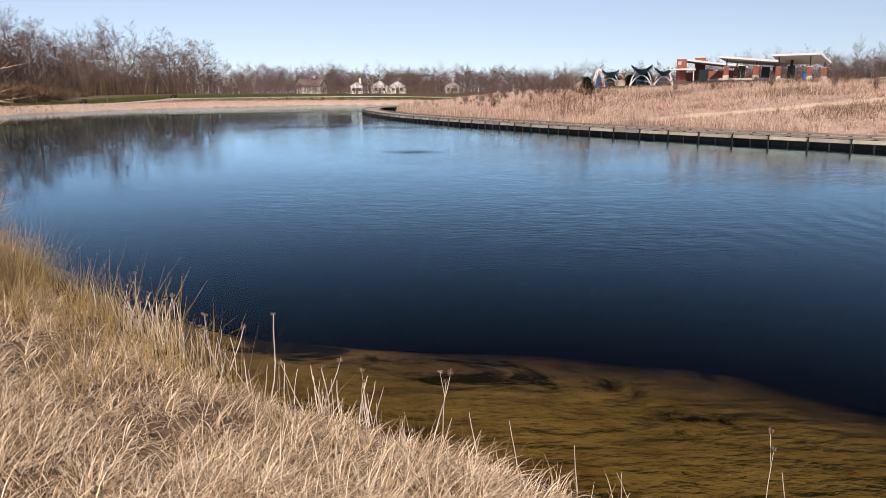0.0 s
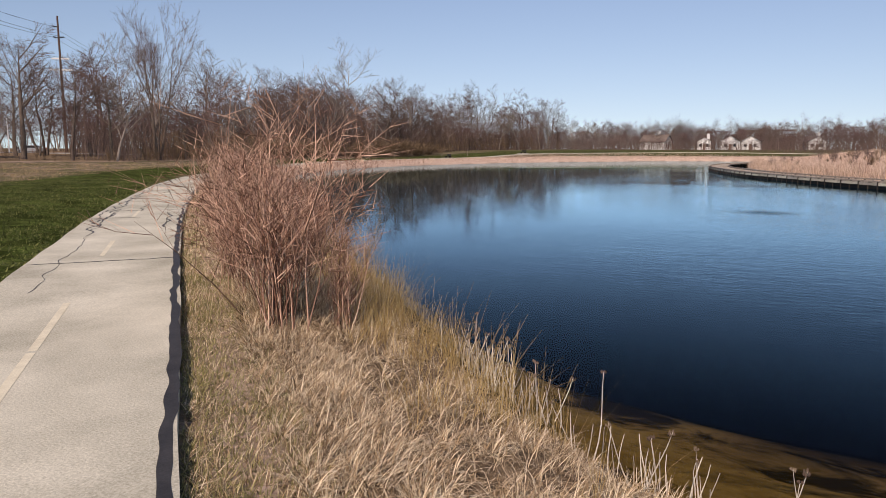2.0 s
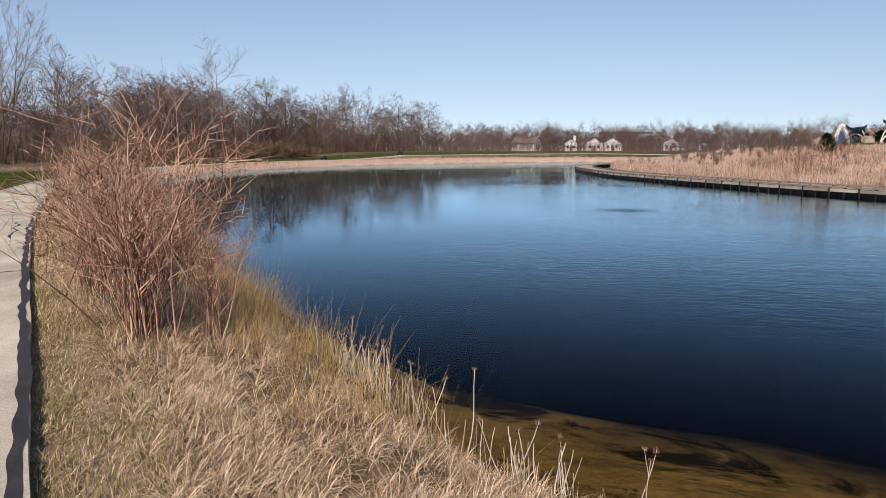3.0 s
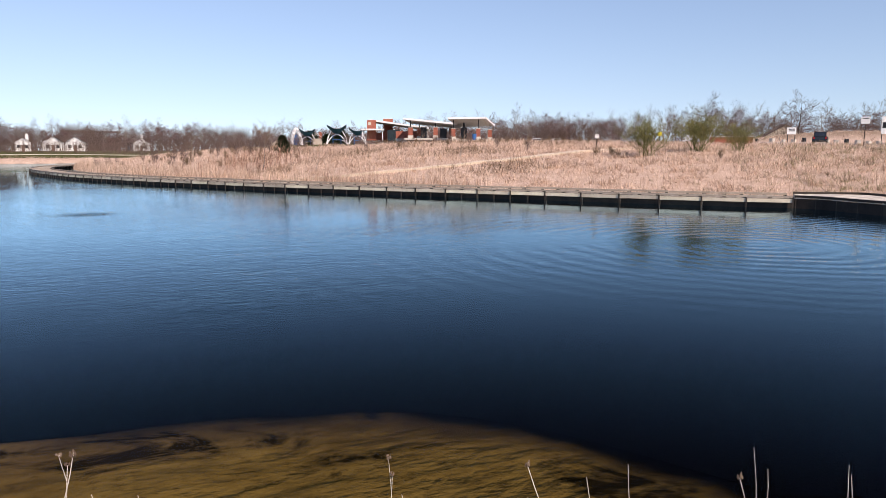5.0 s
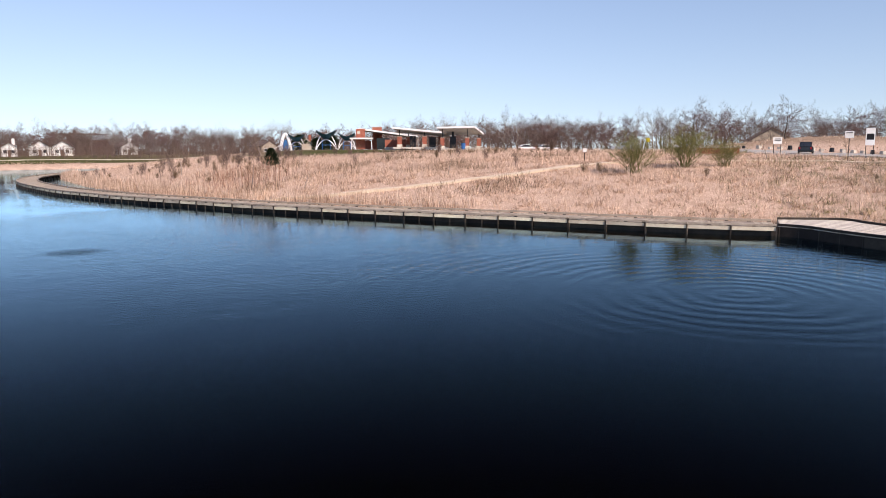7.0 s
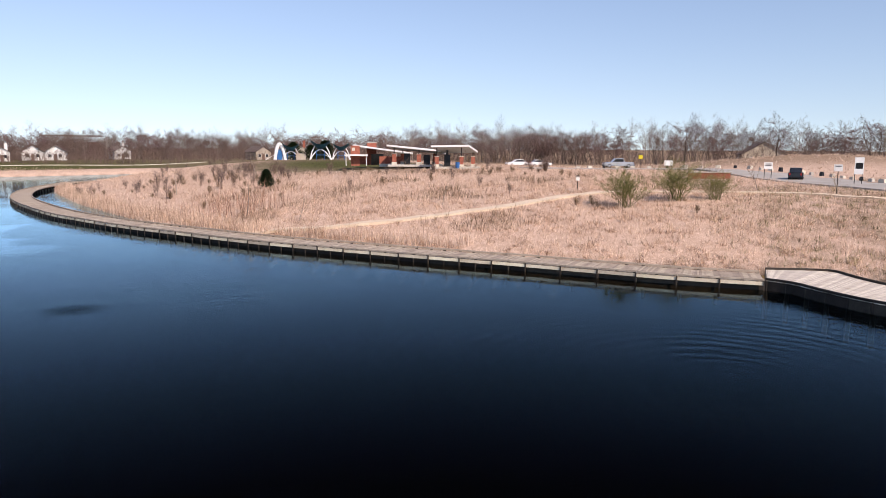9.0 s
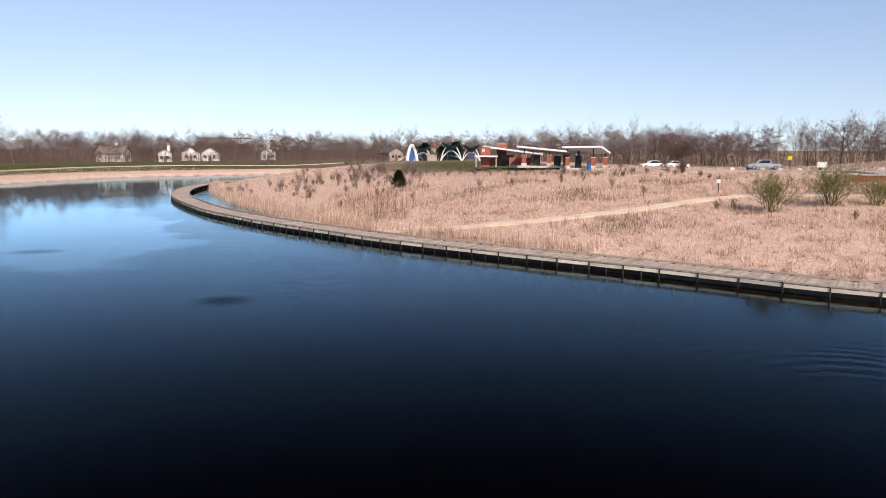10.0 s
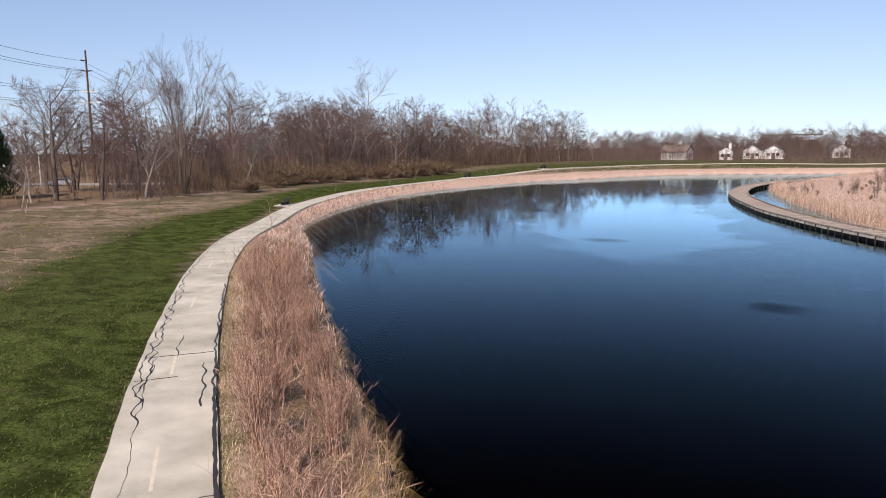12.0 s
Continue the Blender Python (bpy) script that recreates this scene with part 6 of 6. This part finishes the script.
def sign(m, high, wide, tall, face, label, legs=1, bars=0):
    root = thing("sign", m, label, "sign")
    for k in range(legs):
        x = 0 if legs == 1 else (k - 0.5) * wide * 0.8
        part("post", Soup().box((x, 0.06, high / 2), (0.07, 0.07, high)), BLACK_METAL, root)
    p = part("panel", Soup().box((0, 0, high - tall / 2), (wide, 0.04, tall)), face, root)
    for k in range(bars):
        part("print", Soup().box((0, -0.024, high - tall * (0.25 + 0.25 * k)), (wide * 0.7, 0.006, tall * 0.13)), BLACK_METAL, p)
    return root


sign(spot(80.5, 66.8, -38), 2.3, 1.1, 0.9, SIGN_WHITE, "white notice board on two posts by the drive", 2, 2)
sign(spot(67.6, 47.4, -55), 3.0, 0.8, 0.7, SIGN_WHITE, "small white sign on a post", 1, 1)
sign(spot(80.5, 54.0, -50), 3.2, 0.95, 2.0, SIGN_WHITE, "tall white sign with a black panel", 2, 0)
part("print", Soup().box((0, -0.024, 2.2), (0.75, 0.006, 0.7)), BLACK_METAL, bpy.data.objects["sign.002"])
sign(spot(91, 104.6, -35), 2.4, 0.75, 0.75, YELLOW_SIGN, "yellow warning sign on a post", 1, 0)
sign(spot(90, 96, -35), 1.5, 1.4, 0.9, SIGN_WHITE, "white sign board beside the drive", 2, 0)
wall = thing("brick_planter", spot(71.3, 68.2, -40), "low red brick wall with pale stone cap", "wall")
part("wall", Soup().box((0, 0, 0.45), (5.2, 0.6, 1.1)), BRICK, wall)
part("cap_stone", Soup().box((0, 0, 1.04), (5.5, 0.8, 0.14)), LIMESTONE, wall, "pale stone cap")
part("base_stone", Soup().box((0, 0, 0.0), (5.4, 0.75, 0.3)), LIMESTONE, wall)
nest = thing("nest_box", spot(47, 63.6, -30), "pale wooden nest box on a post", "nest box")
part("post", Soup().tube([(0, 0, -0.2), (0, 0, 1.2)], [0.05, 0.05], 6), DARK_TIMBER, nest)
part("box", Soup().box((0, 0, 1.35), (0.4, 0.35, 0.45)), SIDING, nest)
part("roof", Soup().prism([(-0.3, 1.58), (0, 1.75), (0.3, 1.58)], -0.25, 0.25), SHINGLE, nest)


# ---- benches ----
def bench(m, label):
    root = thing("bench", m, label, "bench", "benches along the path")
    for x in (-0.8, 0.8):
        part("leg", Soup().box((x, 0, 0.22), (0.07, 0.5, 0.44)).box((x, 0.24, 0.62), (0.07, 0.07, 0.5)), BLACK_METAL, root)
    for k in range(4):
        part("seat_slat", Soup().box((0, -0.2 + 0.13 * k, 0.46), (1.9, 0.11, 0.04)), BLACK_METAL, root)
    for k in range(3):
        part("back_slat", Soup().box((0, 0.27 + 0.02 * k, 0.60 + 0.13 * k), (1.9, 0.035, 0.11)), BLACK_METAL, root)
    part("pad", Soup().box((0, -0.1, 0.0), (2.8, 1.7, 0.16)), CONCRETE, root, "pale concrete pad")
    return root


x, y, turn = along(PATH_MID, path_run(-62.5, 72), -2.2)
bench(spot(x, y, turn + 180, 1.15), "black metal slatted bench on a concrete pad beside the path")
for px, py in ((-78, 158), (-72, 196)):
    x, y, turn = along(PATH_MID, path_run(px, py), -2.2)
    bench(spot(x, y, turn + 180, 1.15), "black metal slatted bench far along the path")

# ---- utility pole and wires ----
PX, PY = -129.3, 88.2
pz = float(ground(np.array([PX]), np.array([PY]))[0])
line_way = Vector((0.60, -0.80, 0))
arm_way = Vector((0.80, 0.60, 0))
pole = thing("utility_pole", pose(PX, PY, 0), "tall wooden utility pole with white crossarms", "utility pole")
part("pole", Soup().tube([(0, 0, pz - 0.5), (0, 0, 14), (0, 0, 28.2)], [0.27, 0.22, 0.16], 10), POLE_WOOD, pole)
for z, wide, face in ((18.2, 4.2, SIGN_WHITE), (20.3, 3.2, SIGN_WHITE)):
    part("crossarm", Soup().tube([tuple(arm_way * -wide / 2 + Vector((0, 0, z))), tuple(arm_way * wide / 2 + Vector((0, 0, z)))], [0.17, 0.17], 6), face, pole, "white crossarm")
for sgn in (-1, 1):
    part("brace", Soup().tube([tuple(arm_way * sgn * 1.1 + Vector((0, 0, 18.15))), (0, 0, 17.2)], [0.05, 0.05], 4), SIGN_WHITE, pole)
for z, o in ((26.2, -1.0), (24.2, -1.0), (24.2, 1.0)):
    part("insulator", Soup().tube([(0, 0, z), tuple(arm_way * o + Vector((0, 0, z + 0.15)))], [0.09, 0.13], 6), BLACK_METAL, pole, "dark insulator bracket")


def cable(start, end, sag):
    s = Soup()
    a_, b_ = Vector(start), Vector(end)
    pts = [a_.lerp(b_, u) - Vector((0, 0, 4 * sag * u * (1 - u))) for u in np.linspace(0, 1, 17)]
    tagged(new("power_line", s.tube(pts, [0.028] * 17, 4).mesh("power_line", WIRE)), "thin black overhead power line", "cable", "overhead power lines")


for z, o in ((26.3, -1.0), (24.3, -1.0), (24.3, 1.0), (20.4, -1.3), (20.4, 1.3), (18.3, -1.4), (18.3, 1.4)):
    here = Vector((PX, PY, z)) + arm_way * o
    for sgn, reach in ((1, 95), (-1, 110)):
        cable(here, here + line_way * sgn * reach, 2.0)


lamp = thing("street_lamp", spot(-128.6, 76.6, 30), "slim grey street lamp beside the side street", "street lamp")
part("pole", Soup().tube([(0, 0, -0.3), (0, 0, 3), (0, 0, 6.2)], [0.11, 0.09, 0.07], 8), SIGN_WHITE, lamp, "grey pole")
part("arm", Soup().tube([(0, 0, 6.1), (0.5, 0, 6.35), (1.1, 0, 6.4)], [0.05, 0.045, 0.04], 6), SIGN_WHITE, lamp)
part("head", Soup().box((1.3, 0, 6.36), (0.6, 0.3, 0.16), 0, 0.8), SIGN_WHITE, lamp, "flat lamp head")


# ---- houses ----
def house(m, wide, deep, walls, label, chimney=True):
    root = thing("house", m, label, "house", "houses beyond the lawn")
    h = 2.9
    w = part("wall", Soup().prism([(-wide / 2, -0.5), (wide / 2, -0.5), (wide / 2, h), (0, h + wide * 0.30), (-wide / 2, h)], -deep / 2, deep / 2), walls, root)
    rise = wide * 0.30
    for sgn in (-1, 1):
        part("roof", Soup().prism([(0, h + rise + 0.18), (0, h + rise), (sgn * (wide / 2 + 0.45), h - 0.25), (sgn * (wide / 2 + 0.45), h - 0.07)], -deep / 2 - 0.4, deep / 2 + 0.4), SHINGLE, root, "brown shingle roof")
    for x in (-wide * 0.25, wide * 0.22):
        win = part("window", Soup().box((x, -deep / 2 - 0.02, 1.5), (1.2, 0.05, 1.2)), SIDING, root)
        part("pane", Soup().box((x, -deep / 2 - 0.05, 1.5), (1.0, 0.03, 1.0)), DARK_GLASS, win)
    part("door", Soup().box((0, -deep / 2 - 0.03, 0.95), (0.95, 0.06, 2.05)), BROWN_BLOCK, root)
    if chimney:
        part("chimney", Soup().box((wide * 0.3, 0, h + rise * 0.9), (0.9, 1.1, 3.2)), SIDING if walls == SIDING else BRICK, root, "white chimney")
    return root


for x, y, turn, wide, walls, chim in ((-50, 266, 80, 8, SIDING, True), (-33.5, 267, 8, 4.5, SIDING, True), (-25.5, 276, 5, 6.5, SIDING, False),
                                      (-18.5, 277, 0, 6.5, SIDING, False), (1, 288, 20, 6, SIDING, True), 
                                      (-206, 113, 55, 6.5, SIDING, False), (-172, 128, 55, 9, TAN_SIDING, False), (62, 262, -10, 9, TAN_SIDING, True), (48, 264, 15, 6, TAN_SIDING, False), (150, 128, -40, 10, TAN_SIDING, False), (165, 96, -50, 9, TAN_SIDING, False)):
    house(spot(x, y, turn), wide, 9, walls, ("white" if walls == SIDING else "tan") + " single-storey house with brown gable roof", chim)
office = thing("office_building", pose(-20, 402, 3, 0, 0, 3), "brown flat-roofed office building behind the trees", "building")
part("wall", Soup().box((0, 0, 3.6), (27, 14, 8.2)), BROWN_BLOCK, office)
for k in range(2):
    part("window_band", Soup().box((0, -7.03, 2.6 + 3.0 * k), (26, 0.06, 1.4)), DARK_GLASS, office)
part("roof", Soup().box((0, 0, 10.6), (27.6, 14.6, 0.5)), SHINGLE, office)
